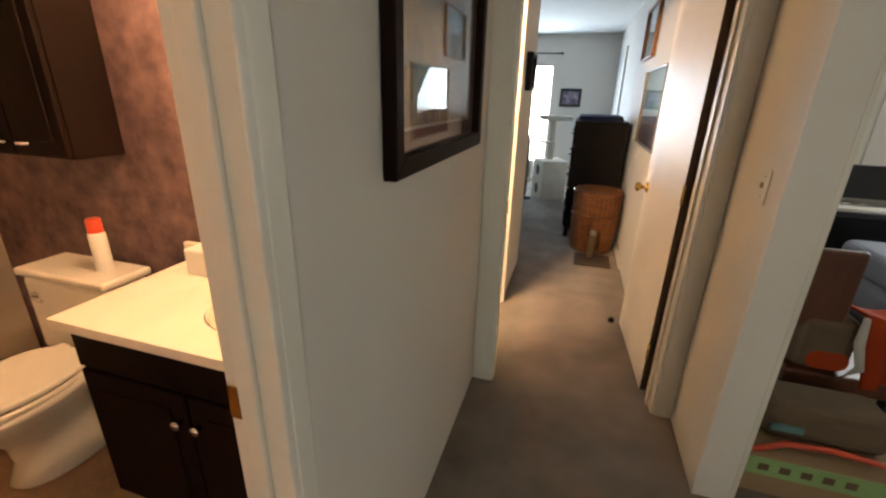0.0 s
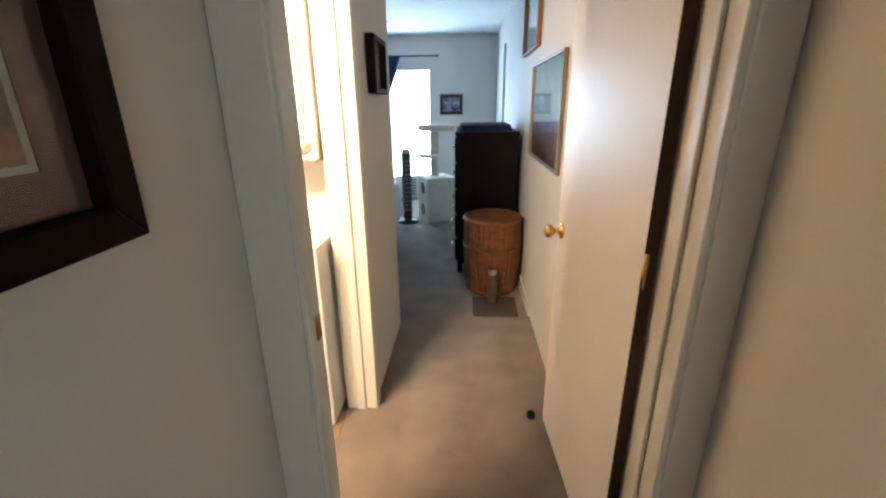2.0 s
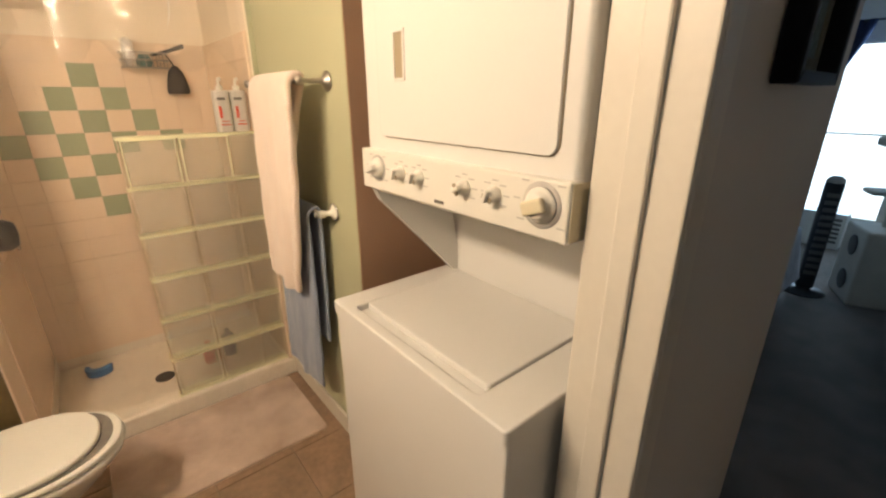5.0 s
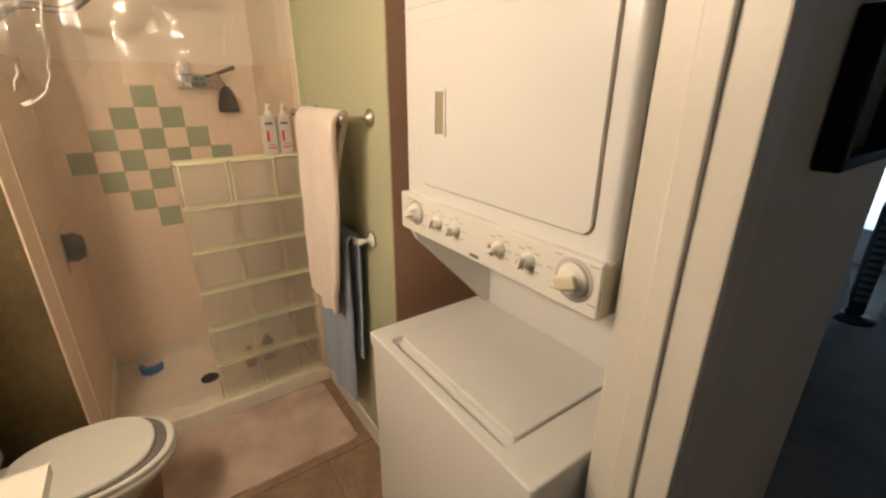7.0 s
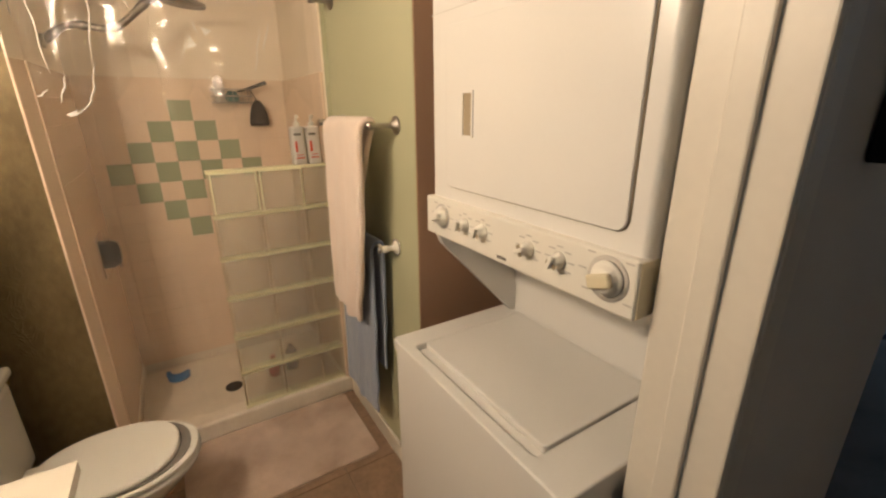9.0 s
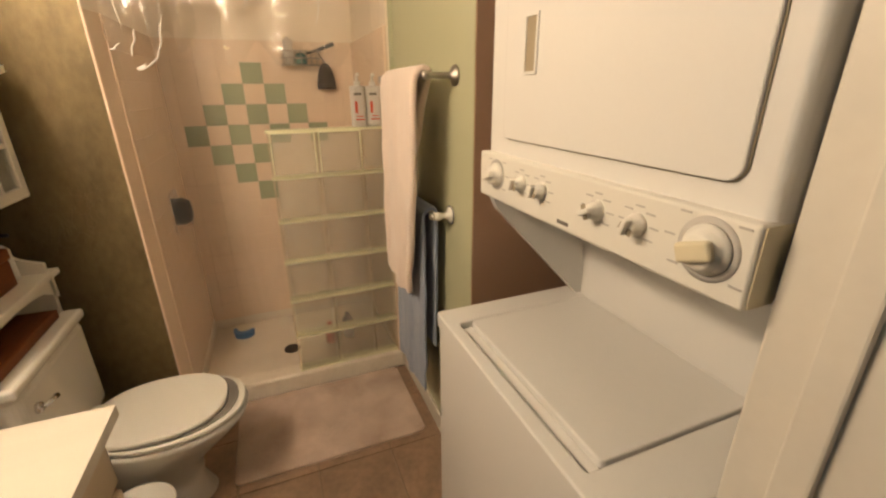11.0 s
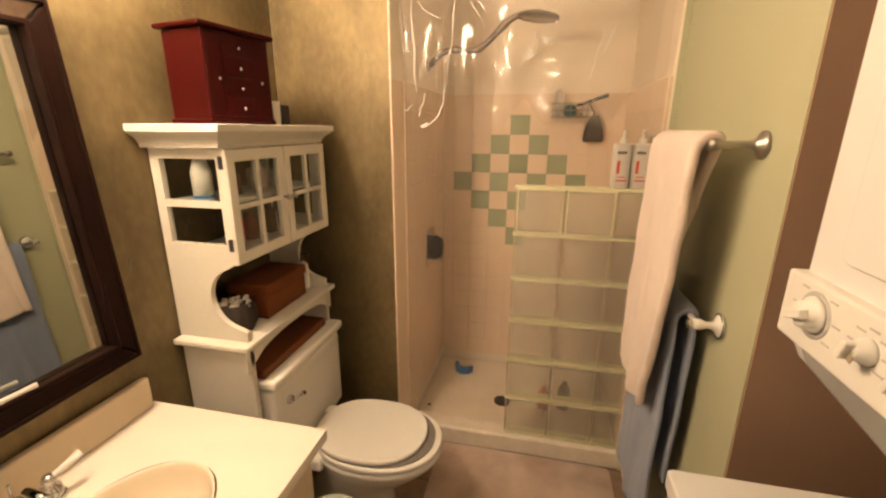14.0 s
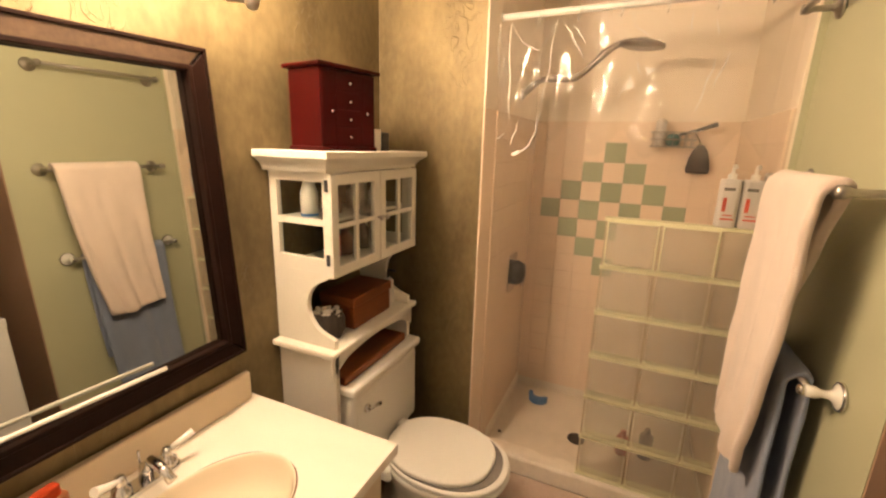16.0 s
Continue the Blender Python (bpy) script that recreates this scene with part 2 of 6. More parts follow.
M_gold = gold_leaf()
M_green = material("sage_paint", (0.43, 0.43, 0.285), 0.6, vary=0.05, scale=2, fine=200, bump=0.2, depth=0.001)
M_brown = material("tan_paint", (0.35, 0.225, 0.15), 0.65, vary=0.05, scale=2, fine=200, bump=0.15, depth=0.001)
M_purple = material("mottled_purple_paint", (0.25, 0.15, 0.145), 0.6, vary=0.2, scale=8, fine=22, bump=0.15, second=(0.035, 0.019, 0.022))
M_bathtile = material("brown_stone_tile", (0.30, 0.20, 0.13), 0.45, vary=0.25, scale=7, fine=40, bump=0.25, random_piece=0.12)
M_grout = material("grout", (0.22, 0.17, 0.12), 0.9, fine=300, bump=0.4)
M_beige_tile = material("beige_glazed_tile", (0.80, 0.645, 0.50), 0.25, vary=0.02, scale=8, fine=50, bump=0.04, random_piece=0.015)
M_green_tile = material("green_glazed_tile", (0.35, 0.395, 0.26), 0.22, vary=0.05, scale=8, fine=50, bump=0.04, random_piece=0.05)
M_tile_grout = material("light_grout", (0.775, 0.62, 0.48), 0.9, fine=300, bump=0.3)
M_cream = material("cream_wall_paint", (0.84, 0.745, 0.62), 0.6, vary=0.04, fine=200, bump=0.15)
M_pan = material("shower_pan_acrylic", (0.80, 0.73, 0.62), 0.35, vary=0.08, scale=5, fine=40, bump=0.05)
M_enamel = material("white_enamel", (0.70, 0.69, 0.665), 0.22, vary=0.015, scale=3, fine=150, bump=0.05, depth=0.0006, coat=0.2)
M_plastic = material("white_plastic", (0.70, 0.68, 0.62), 0.35, vary=0.02, fine=100, bump=0.03)
# tan holding the shade of gaps and hollows that are built flat
M_recess_shade = material("recess_shade_tan", (0.30, 0.25, 0.17), 0.6, vary=0.05)
M_yellowed = material("yellowed_plastic", (0.62, 0.56, 0.40), 0.4, vary=0.04, fine=100, bump=0.03)
M_print = material("grey_print", (0.47, 0.45, 0.42), 0.6, vary=0.05)
# dark grey for painted gap shade, also for dark trim and print
M_groove = material("gap_shade_and_dark_trim", (0.16, 0.145, 0.13), 0.8, vary=0.1)
M_porcelain = material("porcelain", (0.72, 0.70, 0.64), 0.12, vary=0.015, fine=60, bump=0.0, coat=0.4)
M_seat = material("toilet_seat_plastic", (0.70, 0.68, 0.62), 0.3, vary=0.02, fine=60, bump=0.02)
M_counter = material("cultured_marble", (0.82, 0.77, 0.67), 0.2, vary=0.06, scale=2.2, fine=9, bump=0.0, coat=0.3, second=(0.74, 0.685, 0.59), stretch=(1.6, 0.5, 1))
M_splash = material("tan_marble_backsplash", (0.70, 0.58, 0.41), 0.25, vary=0.05, scale=3, fine=12, bump=0.0, coat=0.3)
M_basin = material("basin_almond", (0.80, 0.71, 0.56), 0.18, vary=0.03, scale=3, fine=12, bump=0.0, coat=0.3)
M_chrome = material("chrome", (0.75, 0.75, 0.76), 0.12, 1.0, vary=0.03, fine=40, bump=0.02)
M_darknickel = material("dull_nickel", (0.24, 0.21, 0.18), 0.4, 1.0, vary=0.15, fine=60, bump=0.05)
M_nickel = material("brushed_nickel", (0.45, 0.42, 0.38), 0.32, 1.0, vary=0.05, fine=80, bump=0.05)
M_brass = material("polished_brass", (0.70, 0.46, 0.16), 0.16, 1.0, vary=0.08, fine=40, bump=0.03)
M_black = material("black_plastic", (0.02, 0.02, 0.022), 0.4, vary=0.2, fine=80, bump=0.05)
M_white = material("white_lacquer", (0.69, 0.655, 0.565), 0.38, vary=0.03, scale=4, fine=70, bump=0.05)
M_red = material("cherry_lacquer", (0.036, 0.0016, 0.0014), 0.42, vary=0.25, scale=3, fine=30, bump=0.05, spec=0.12, stretch=(1, 1, 0.2))
M_woodbox = material("reddish_wood", (0.19, 0.058, 0.018), 0.45, spec=0.2, vary=0.25, scale=4, fine=40, bump=0.1, stretch=(0.3, 2, 2))
M_vanwood = material("vanity_wood", (0.28, 0.10, 0.035), 0.4, vary=0.25, scale=4, fine=40, bump=0.1, stretch=(2, 2, 0.3))
M_almond = material("almond_laminate", (0.60, 0.50, 0.36), 0.4, vary=0.03, fine=60, bump=0.03)
M_darkframe = material("dark_walnut_frame", (0.012, 0.0045, 0.0028), 0.5, vary=0.3, scale=8, fine=60, bump=0.15, spec=0.08)
# lighter tone for the mirror's top rail, with lamp highlights in the colour
M_lit_bronze = material("lamp_lit_bronze_tone", (0.10, 0.065, 0.042), 0.38, 0.6, vary=0.3, scale=6, fine=70, bump=0.15)
M_pewter = material("pewter_frame_moulding", (0.30, 0.24, 0.18), 0.35, 0.8, vary=0.2, scale=6, fine=70, bump=0.15)
M_espresso = material("espresso_wood", (0.010, 0.007, 0.007), 0.45, vary=0.3, scale=5, fine=50, bump=0.1, spec=0.15)
M_darkvan = material("dark_vanity_wood", (0.012, 0.006, 0.0045), 0.6, vary=0.3, scale=5, fine=50, bump=0.1, spec=0.06)
M_peach = material("peach_terry", (0.88, 0.74, 0.64), 0.95, vary=0.06, scale=9, fine=500, bump=0.9, depth=0.004, sheen=0.4, spec=0.1)
M_blue = material("blue_terry", (0.25, 0.30, 0.42), 0.95, vary=0.1, scale=9, fine=500, bump=0.9, depth=0.004, sheen=0.4, spec=0.1)
M_mat = material("bath_mat_pile", (0.70, 0.55, 0.45), 0.95, vary=0.12, scale=5, fine=320, bump=0.9, depth=0.006, sheen=0.3, spec=0.1, second=(0.33, 0.225, 0.155))
M_wicker = material("woven_wicker", (0.23, 0.082, 0.025), 0.5, vary=0.3, scale=12, fine=130, bump=0.5, stretch=(1, 1, 3))
M_sisal = material("beige_carpet_cover", (0.62, 0.57, 0.48), 0.95, vary=0.1, fine=300, bump=0.8, depth=0.004)
M_navy = material("navy_cloth", (0.022, 0.03, 0.075), 0.9, vary=0.2, scale=10, fine=300, bump=0.4)
M_bedding = material("patterned_bedspread", (0.74, 0.75, 0.77), 0.9, vary=0.15, scale=14, fine=200, bump=0.5, second=(0.40, 0.43, 0.48))
M_orange = material("orange_cloth", (0.36, 0.045, 0.014), 0.9, vary=0.15, scale=6, fine=250, bump=0.5, spec=0.1)
M_chairwood = material("honey_oak", (0.26, 0.10, 0.035), 0.4, vary=0.25, scale=4, fine=40, bump=0.1)
M_ply = material("dark_plywood", (0.11, 0.032, 0.013), 0.4, vary=0.25, scale=4, fine=40, bump=0.1, stretch=(1, 1, 0.3))
M_greycloth = material("grey_upholstery", (0.20, 0.22, 0.27), 0.9, vary=0.1, fine=300, bump=0.5)
M_mauve = material("mauve_mat_board", (0.13, 0.068, 0.062), 0.8, vary=0.05, fine=200, bump=0.1)
M_liner = material("cream_mat_board", (0.40, 0.37, 0.32), 0.8, vary=0.04, fine=200, bump=0.1)
M_cardboard = material("cardboard", (0.30, 0.19, 0.10), 0.85, vary=0.1, fine=120, bump=0.2)
M_greenprint = material("green_carton_print", (0.22, 0.36, 0.14), 0.6, vary=0.1, fine=60)
M_bag = material("olive_canvas", (0.12, 0.08, 0.045), 0.9, vary=0.15, fine=250, bump=0.5)
M_floor_mat = material("brown_rubber_mat", (0.075, 0.05, 0.032), 0.9, vary=0.2, fine=200, bump=0.5)
M_redplastic = material("red_orange_plastic", (0.60, 0.07, 0.03), 0.35, vary=0.08)
M_bluebrush = material("blue_bristle", (0.07, 0.22, 0.52), 0.6, vary=0.15, fine=120, bump=0.4)
M_bristle = material("dark_bristle", (0.05, 0.035, 0.025), 0.8, vary=0.4, scale=12, fine=160, bump=0.8, depth=0.004, stretch=(4, 4, 0.3))
# brown that paints shade onto the bedroom door's hinge edge
M_hinge_shade = material("hinge_edge_shade", (0.085, 0.045, 0.022), 0.7, vary=0.25, scale=5, fine=60, bump=0.1)
M_shampoo = material("pearl_bottle", (0.60, 0.57, 0.54), 0.3, vary=0.03)
M_teal = material("teal_print", (0.10, 0.24, 0.24), 0.5, vary=0.3, scale=5, fine=20)
M_mirror = bpy.data.materials.new("mirror_glass")
M_mirror.use_nodes = True
_b = M_mirror.node_tree.nodes["Principled BSDF"]
_b.inputs["Base Color"].default_value, _b.inputs["Metallic"].default_value, _b.inputs["Roughness"].default_value = (0.70, 0.72, 0.68, 1), 1.0, 0.015
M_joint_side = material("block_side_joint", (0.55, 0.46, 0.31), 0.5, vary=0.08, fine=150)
# brighter joint colour that includes the light caught from above
M_lit_joint = material("lit_block_joint", (0.80, 0.79, 0.54), 0.5, vary=0.05, fine=150)
M_bulb = emitter("frosted_bulb_glass", (1.0, 0.78, 0.50), 6.0)


def clear_film(name, tint, gloss_rough, ior, cloud=0.0):
    """Thin clear sheet: it lets light straight through, with a mirror gloss on top."""
    m = bpy.data.materials.new(name)
    m.use_nodes = True
    n, l = m.node_tree.nodes, m.node_tree.links
    n.remove(n["Principled BSDF"])
    tr, gl, fr, mx = n.new("ShaderNodeBsdfTransparent"), n.new("ShaderNodeBsdfGlossy"), n.new("ShaderNodeLayerWeight"), n.new("ShaderNodeMixShader")
    tr.inputs[0].default_value, gl.inputs["Roughness"].default_value, fr.inputs[0].default_value = (*tint, 1), gloss_rough, 0.5
    pw, sc = n.new("ShaderNodeMath"), n.new("ShaderNodeMath")
    pw.operation, sc.operation = "POWER", "MULTIPLY_ADD"
    pw.inputs[1].default_value, sc.inputs[1].default_value, sc.inputs[2].default_value = 5.0, 0.9, ((ior - 1) / (ior + 1)) ** 2
    l.new(fr.outputs["Facing"], pw.inputs[0])
    l.new(pw.outputs[0], sc.inputs[0])
    src = tr.outputs[0]
    if cloud:
        df, mc = n.new("ShaderNodeBsdfDiffuse"), n.new("ShaderNodeMixShader")
        df.inputs[0].default_value, mc.inputs[0].default_value = (0.88, 0.85, 0.80, 1), cloud
        l.new(src, mc.inputs[1])
        l.new(df.outputs[0], mc.inputs[2])
        src = mc.outputs[0]
    l.new(sc.outputs[0], mx.inputs[0])
    l.new(src, mx.inputs[1])
    l.new(gl.outputs[0], mx.inputs[2])
    l.new(mx.outputs[0], n["Material Output"].inputs[0])
    return m


M_vinyl = clear_film("clear_vinyl", (0.99, 0.985, 0.97), 0.045, 1.5, 0.035)
# whitish film for the folds, lamp glints put into its colour
M_fold_glint = clear_film("vinyl_fold_glint", (0.97, 0.96, 0.93), 0.3, 2.2, 0.85)
M_block = clear_film("glass_block_glass", (0.99, 0.992, 0.965), 0.10, 1.5, 0.10)
M_pane = clear_film("window_pane", (0.95, 0.97, 0.96), 0.02, 1.45)
M_picglass = clear_film("picture_glass", (0.97, 0.98, 0.97), 0.02, 1.5)


def painted(name, colors, scale, seed, rough=0.5, stretch=(1, 1, 1), distort=0.35):
    """A picture's print: soft patches of several colours."""
    m = bpy.data.materials.new(name)
    m.use_nodes = True
    n, l = m.node_tree.nodes, m.node_tree.links
    tc, mp, nz, rp = n.new("ShaderNodeTexCoord"), n.new("ShaderNodeMapping"), n.new("ShaderNodeTexNoise"), n.new("ShaderNodeValToRGB")
    nz.inputs["Roughness"].default_value = 0.62
    mp.inputs["Location"].default_value, mp.inputs["Scale"].default_value = (seed, seed * 1.7, seed * 0.6), stretch
    nz.inputs["Scale"].default_value, nz.inputs["Detail"].default_value, nz.inputs["Distortion"].default_value = scale, 5, distort
    l.new(tc.outputs["Object"], mp.inputs[0])
    l.new(mp.outputs[0], nz.inputs["Vector"])
    l.new(nz.outputs[0], rp.inputs[0])
    while len(rp.color_ramp.elements) < len(colors):
        rp.color_ramp.elements.new(0.5)
    for i, (e, c) in enumerate(zip(rp.color_ramp.elements, colors)):
        e.position, e.color = 0.33 + 0.34 * i / (len(colors) - 1), (*c, 1)
    b = n["Principled BSDF"]
    b.inputs["Roughness"].default_value = rough
    l.new(rp.outputs[0], b.inputs["Base Color"])
    return m


M_autumn = painted("autumn_painting", [(0.02, 0.016, 0.014), (0.10, 0.06, 0.03), (0.05, 0.05, 0.045), (0.20, 0.13, 0.04), (0.08, 0.075, 0.06), (0.28, 0.12, 0.045), (0.15, 0.12, 0.10), (0.26, 0.20, 0.13)], 6.5, 3.1, distort=0.12)
M_seaart = painted("sea_print", [(0.03, 0.10, 0.13), (0.10, 0.26, 0.28), (0.30, 0.42, 0.42), (0.16, 0.30, 0.30)], 4.0, 1.3, stretch=(1, 2.2, 0.8))


def lower_streaks(m, edge):
    """Dark ground with orange upright streaks in the lower part of a print, below the height edge."""
    n, l = m.node_tree.nodes, m.node_tree.links
    b = n["Principled BSDF"]
    old = b.inputs["Base Color"].links[0].from_socket
    tc, mp, nz, rp, xyz, mr, mx = [n.new("ShaderNode" + k) for k in ("TexCoord", "Mapping", "TexNoise", "ValToRGB", "SeparateXYZ", "MapRange", "MixRGB")]
    mp.inputs["Scale"].default_value = (9, 9, 1.4)
    nz.inputs["Scale"].default_value, nz.inputs["Detail"].default_value = 1.6, 4
    rp.color_ramp.elements[0].position, rp.color_ramp.elements[1].position = 0.40, 0.66
    rp.color_ramp.elements[0].color, rp.color_ramp.elements[1].color = (0.02, 0.008, 0.006, 1), (0.42, 0.10, 0.015, 1)
    mr.inputs["From Min"].default_value, mr.inputs["From Max"].default_value = edge + 0.02, edge - 0.02
    l.new(tc.outputs["Object"], mp.inputs[0])
    l.new(mp.outputs[0], nz.inputs["Vector"])
    l.new(nz.outputs[0], rp.inputs[0])
    l.new(tc.outputs["Object"], xyz.inputs[0])
    l.new(xyz.outputs["Z"], mr.inputs[0])
    l.new(mr.outputs[0], mx.inputs[0])
    l.new(old, mx.inputs[1])
    l.new(rp.outputs[0], mx.inputs[2])
    l.new(mx.outputs[0], b.inputs["Base Color"])


lower_streaks(M_seaart, 1.34)
M_smallart = painted("violet_print", [(0.03, 0.03, 0.06), (0.16, 0.12, 0.26), (0.40, 0.36, 0.45)], 9, 5.2)
M_paleart = painted("pale_blue_print", [(0.26, 0.36, 0.43), (0.36, 0.46, 0.52), (0.48, 0.55, 0.58)], 7, 2.2)

stained(M_carpet, (0.10, 0.075, 0.055), 2.1, 0.55, 0.75, 0.6, 1.0)
stained(M_carpet, (0.055, 0.042, 0.034), 8.0, 0.66, 0.74, 0.7, 4.0)
stained(M_mat, (0.30, 0.22, 0.17), 3.0, 0.54, 0.75, 0.5, 2.0)
stained(M_counter, (0.52, 0.45, 0.36), 4.5, 0.62, 0.74, 0.4, 3.0)
stained(M_pan, (0.52, 0.42, 0.31), 5.0, 0.55, 0.8, 0.5, 1.5)
stained(M_beige_tile, (0.66, 0.49, 0.35), 2.5, 0.5, 0.8, 0.15, 2.5)

# ---- structure ----
H = 2.44
structure("floor_carpet", B((-3.9, 5.6, -1.6, 9.0, -0.12, -0.03), (-0.22, 5.6, -1.6, 9.0, -0.03, 0.0), (-3.9, -0.22, 4.16, 9.0, -0.03, 0.0)), M_carpet, "worn taupe wall-to-wall carpet", "carpet")
structure("ceiling", B((-3.9, 5.6, -1.6, 9.0, H, H + 0.1)), M_ceiling, "white textured ceiling", "ceiling")
structure("wall_hall_left", B((-0.18, -0.10, -1.5, 0.15, 0, H), (-0.18, -0.10, 0.15, 0.97, 2.06, H), (-0.18, -0.10, 0.97, 1.79, 0, H), (-0.22, -0.10, 1.79, 2.54, 0, H),
                              (-0.22, -0.10, 2.54, 3.38, 2.06, H), (-0.22, -0.10, 3.38, 4.10, 0, H)), M_wall, "off-white painted hall wall", "wall")
structure("wall_bedroom_south", B((-3.9, -0.10, 4.10, 4.22, 0, H)), M_wall, "off-white painted bedroom wall", "wall")
structure("wall_hall_right", B((0.885, 1.01, 2.0, 2.56, 0, H), (0.80, 1.01, 2.56, 8.8, 0, H)), M_wall, "off-white painted wall between bedroom and living room", "wall")
structure("wall_partition", B((-0.10, -0.006, 2.45, 2.50, 0, H), (0.808, 0.885, 2.45, 2.56, 0, H), (-0.006, 0.808, 2.45, 2.56, 2.06, H)), M_wall, "wall round the bedroom doorway", "wall")
structure("wall_bedroom_north", B((-3.9, -1.55, 8.8, 8.95, 0, H), (-0.22, 1.01, 8.8, 8.95, 0, H), (-1.55, -0.22, 8.8, 8.95, 0, 0.2), (-1.55, -0.22, 8.8, 8.95, 1.98, H)), M_wall, "bedroom wall with a tall window", "wall")
structure("wall_bedroom_west", B((-3.9, -3.8, 4.22, 8.8, 0, H)), M_wall, "bedroom side wall", "wall")
# the opening in this wall is made for the added window
structure("wall_south", B((-3.9, 1.1, -1.6, -1.5, 0, H), (2.4, 5.6, -1.6, -1.5, 0, H), (1.1, 2.4, -1.6, -1.5, 0, 0.92), (1.1, 2.4, -1.6, -1.5, 2.1, H)), M_wall, "end wall behind the hall", "wall")
structure("wall_living_north", B((1.01, 2.22, 5.0, 5.12, 0, H), (2.60, 3.03, 5.0, 5.12, 0, H), (4.7, 5.6, 5.0, 5.12, 0, H), (2.22, 2.60, 5.0, 5.12, 0, 0.92), (2.22, 2.60, 5.0, 5.12, 2.1, H),
                                 (3.03, 4.7, 5.0, 5.12, 0, 0.92), (3.03, 4.7, 5.0, 5.12, 2.1, H)), M_wall, "living room wall with windows", "wall")
structure("wall_living_east", B((5.5, 5.6, -1.5, 5.0, 0, H)), M_wall, "living room side wall", "wall")
# first bathroom
structure("wall_purple", B((-2.30, -0.22, 1.75, 1.79, 0, H)), M_purple, "mottled purple painted bathroom wall", "wall")
structure("wall_small_bath_west", B((-2.40, -2.30, -0.60, 1.79, 0, H)), M_cream, "cream bathroom side wall", "wall")
structure("wall_small_bath_south", B((-2.30, -0.22, -0.60, -0.50, 0, H)), M_cream, "cream bathroom end wall", "wall")
structure("floor_small_bath", B((-2.30, -0.22, -0.50, 1.75, -0.03, 0.0)), M_bathtile, "brown vinyl bathroom floor", "floor")
# second bathroom
structure("wall_mirror", B((-1.85, -0.22, 1.79, 1.83, 0, H)), M_gold, "gold faux-finish painted bathroom wall", "wall")
structure("wall_return", B((-1.97, -1.85, 1.79, 2.325, 0, H)), M_gold, "gold faux-finish wall return beside the shower", "wall")
structure("wall_towel", B((-1.94, -1.125, 3.395, 3.50, 0, H)), M_green, "sage green painted bathroom wall", "wall")
structure("wall_alcove_side", B((-1.125, -1.12, 3.397, 4.10, 0, H)), M_brown, "tan painted laundry alcove side", "wall")
structure("wall_alcove_back", B((-1.12, -0.22, 4.05, 4.10, 0, H)), M_brown, "tan painted laundry alcove back", "wall")
structure("wall_shower_left", B((-2.80, -1.97, 2.24, 2.345, 0, H)), M_cream, "cream painted wall above the shower tiles", "wall")
structure("wall_shower_back", B((-2.82, -2.715, 2.345, 3.42, 0, H)), M_cream, "cream painted wall above the shower tiles", "wall")
structure("wall_shower_right", B((-2.715, -1.94, 3.365, 3.50, 0, H)), M_cream, "cream painted wall above the shower tiles", "wall")
bathfloor = structure("floor_bath", B((-1.99, -0.22, 1.83, 3.395, -0.03, -0.004), (-1.12, -0.22, 3.395, 4.05, -0.03, -0.004)), M_grout, "brown stone-look tile floor with grout joints", "floor")


def casing(name, label, boxes):
    ob = structure(name, B(*boxes, bevel=0.004), M_trim, label, "door frame")
    return ob


# doorway trims: jambs with stops, and flat casings
casing("door_frame_bedroom", "cream painted door frame with stops", [
    (-0.012, 0.011, 2.43, 2.506, 0, 2.05), (-0.0985, 0.001, 2.424, 2.449, 0, 2.11),
    (0.791, 0.818, 2.43, 2.575, 0, 2.05), (0.78, 0.791, 2.49, 2.53, 0, 2.04), (0.806, 0.8835, 2.424, 2.449, 0, 2.11),
    (-0.005, 0.818, 2.43, 2.506, 2.05, 2.075), (-0.07, 0.87, 2.424, 2.448, 2.055, 2.12)])
casing("door_frame_bath", "cream painted door frame with stops", [
    (-0.236, -0.084, 3.355, 3.382, 0, 2.05), (-0.18, -0.14, 3.343, 3.356, 0, 2.04), (-0.10, -0.082, 3.365, 3.425, 0, 2.11),
    (-0.236, -0.084, 2.535, 2.556, 0, 2.05), (-0.10, -0.083, 2.505, 2.55, 0, 2.11), (-0.10, -0.082, 2.51, 3.42, 2.052, 2.115),
    (-0.24, -0.221, 3.365, 3.395, 0, 2.11), (-0.24, -0.221, 2.49, 2.552, 0, 2.11), (-0.236, -0.084, 2.55, 3.36, 2.045, 2.066)])
casing("door_frame_small_bath", "cream painted door frame with stops", [
    (-0.19, -0.086, 0.952, 0.972, 0, 2.05), (-0.16, -0.125, 0.941, 0.953, 0, 2.04), (-0.10, -0.084, 0.967, 1.014, 0, 2.11),
    (-0.19, -0.086, 0.148, 0.17, 0, 2.05), (-0.10, -0.084, 0.09, 0.155, 0, 2.11), (-0.10, -0.084, 0.10, 1.0, 2.052, 2.115)])
single("strike_plate", joined(slab(rect(0.075, 0.105, -0.03, 0.03, 0.005), 0, 0.003), B((0.083, 0.097, -0.014, 0.014, -0.004, 0.0036))), M_brass, "worn brass strike plate on a door jamb", "strike plate", "strike plates", pose(0.0105, 2.39, 0.95, 90, 0, 90))
single("strike_plate", slab(rect(-0.015, 0.015, -0.03, 0.03, 0.005), 0, 0.003), M_brass, "worn brass strike plate on a door jamb", "strike plate", "strike plates", pose(-0.17, 0.9505, 0.99, 90, 0, 0))


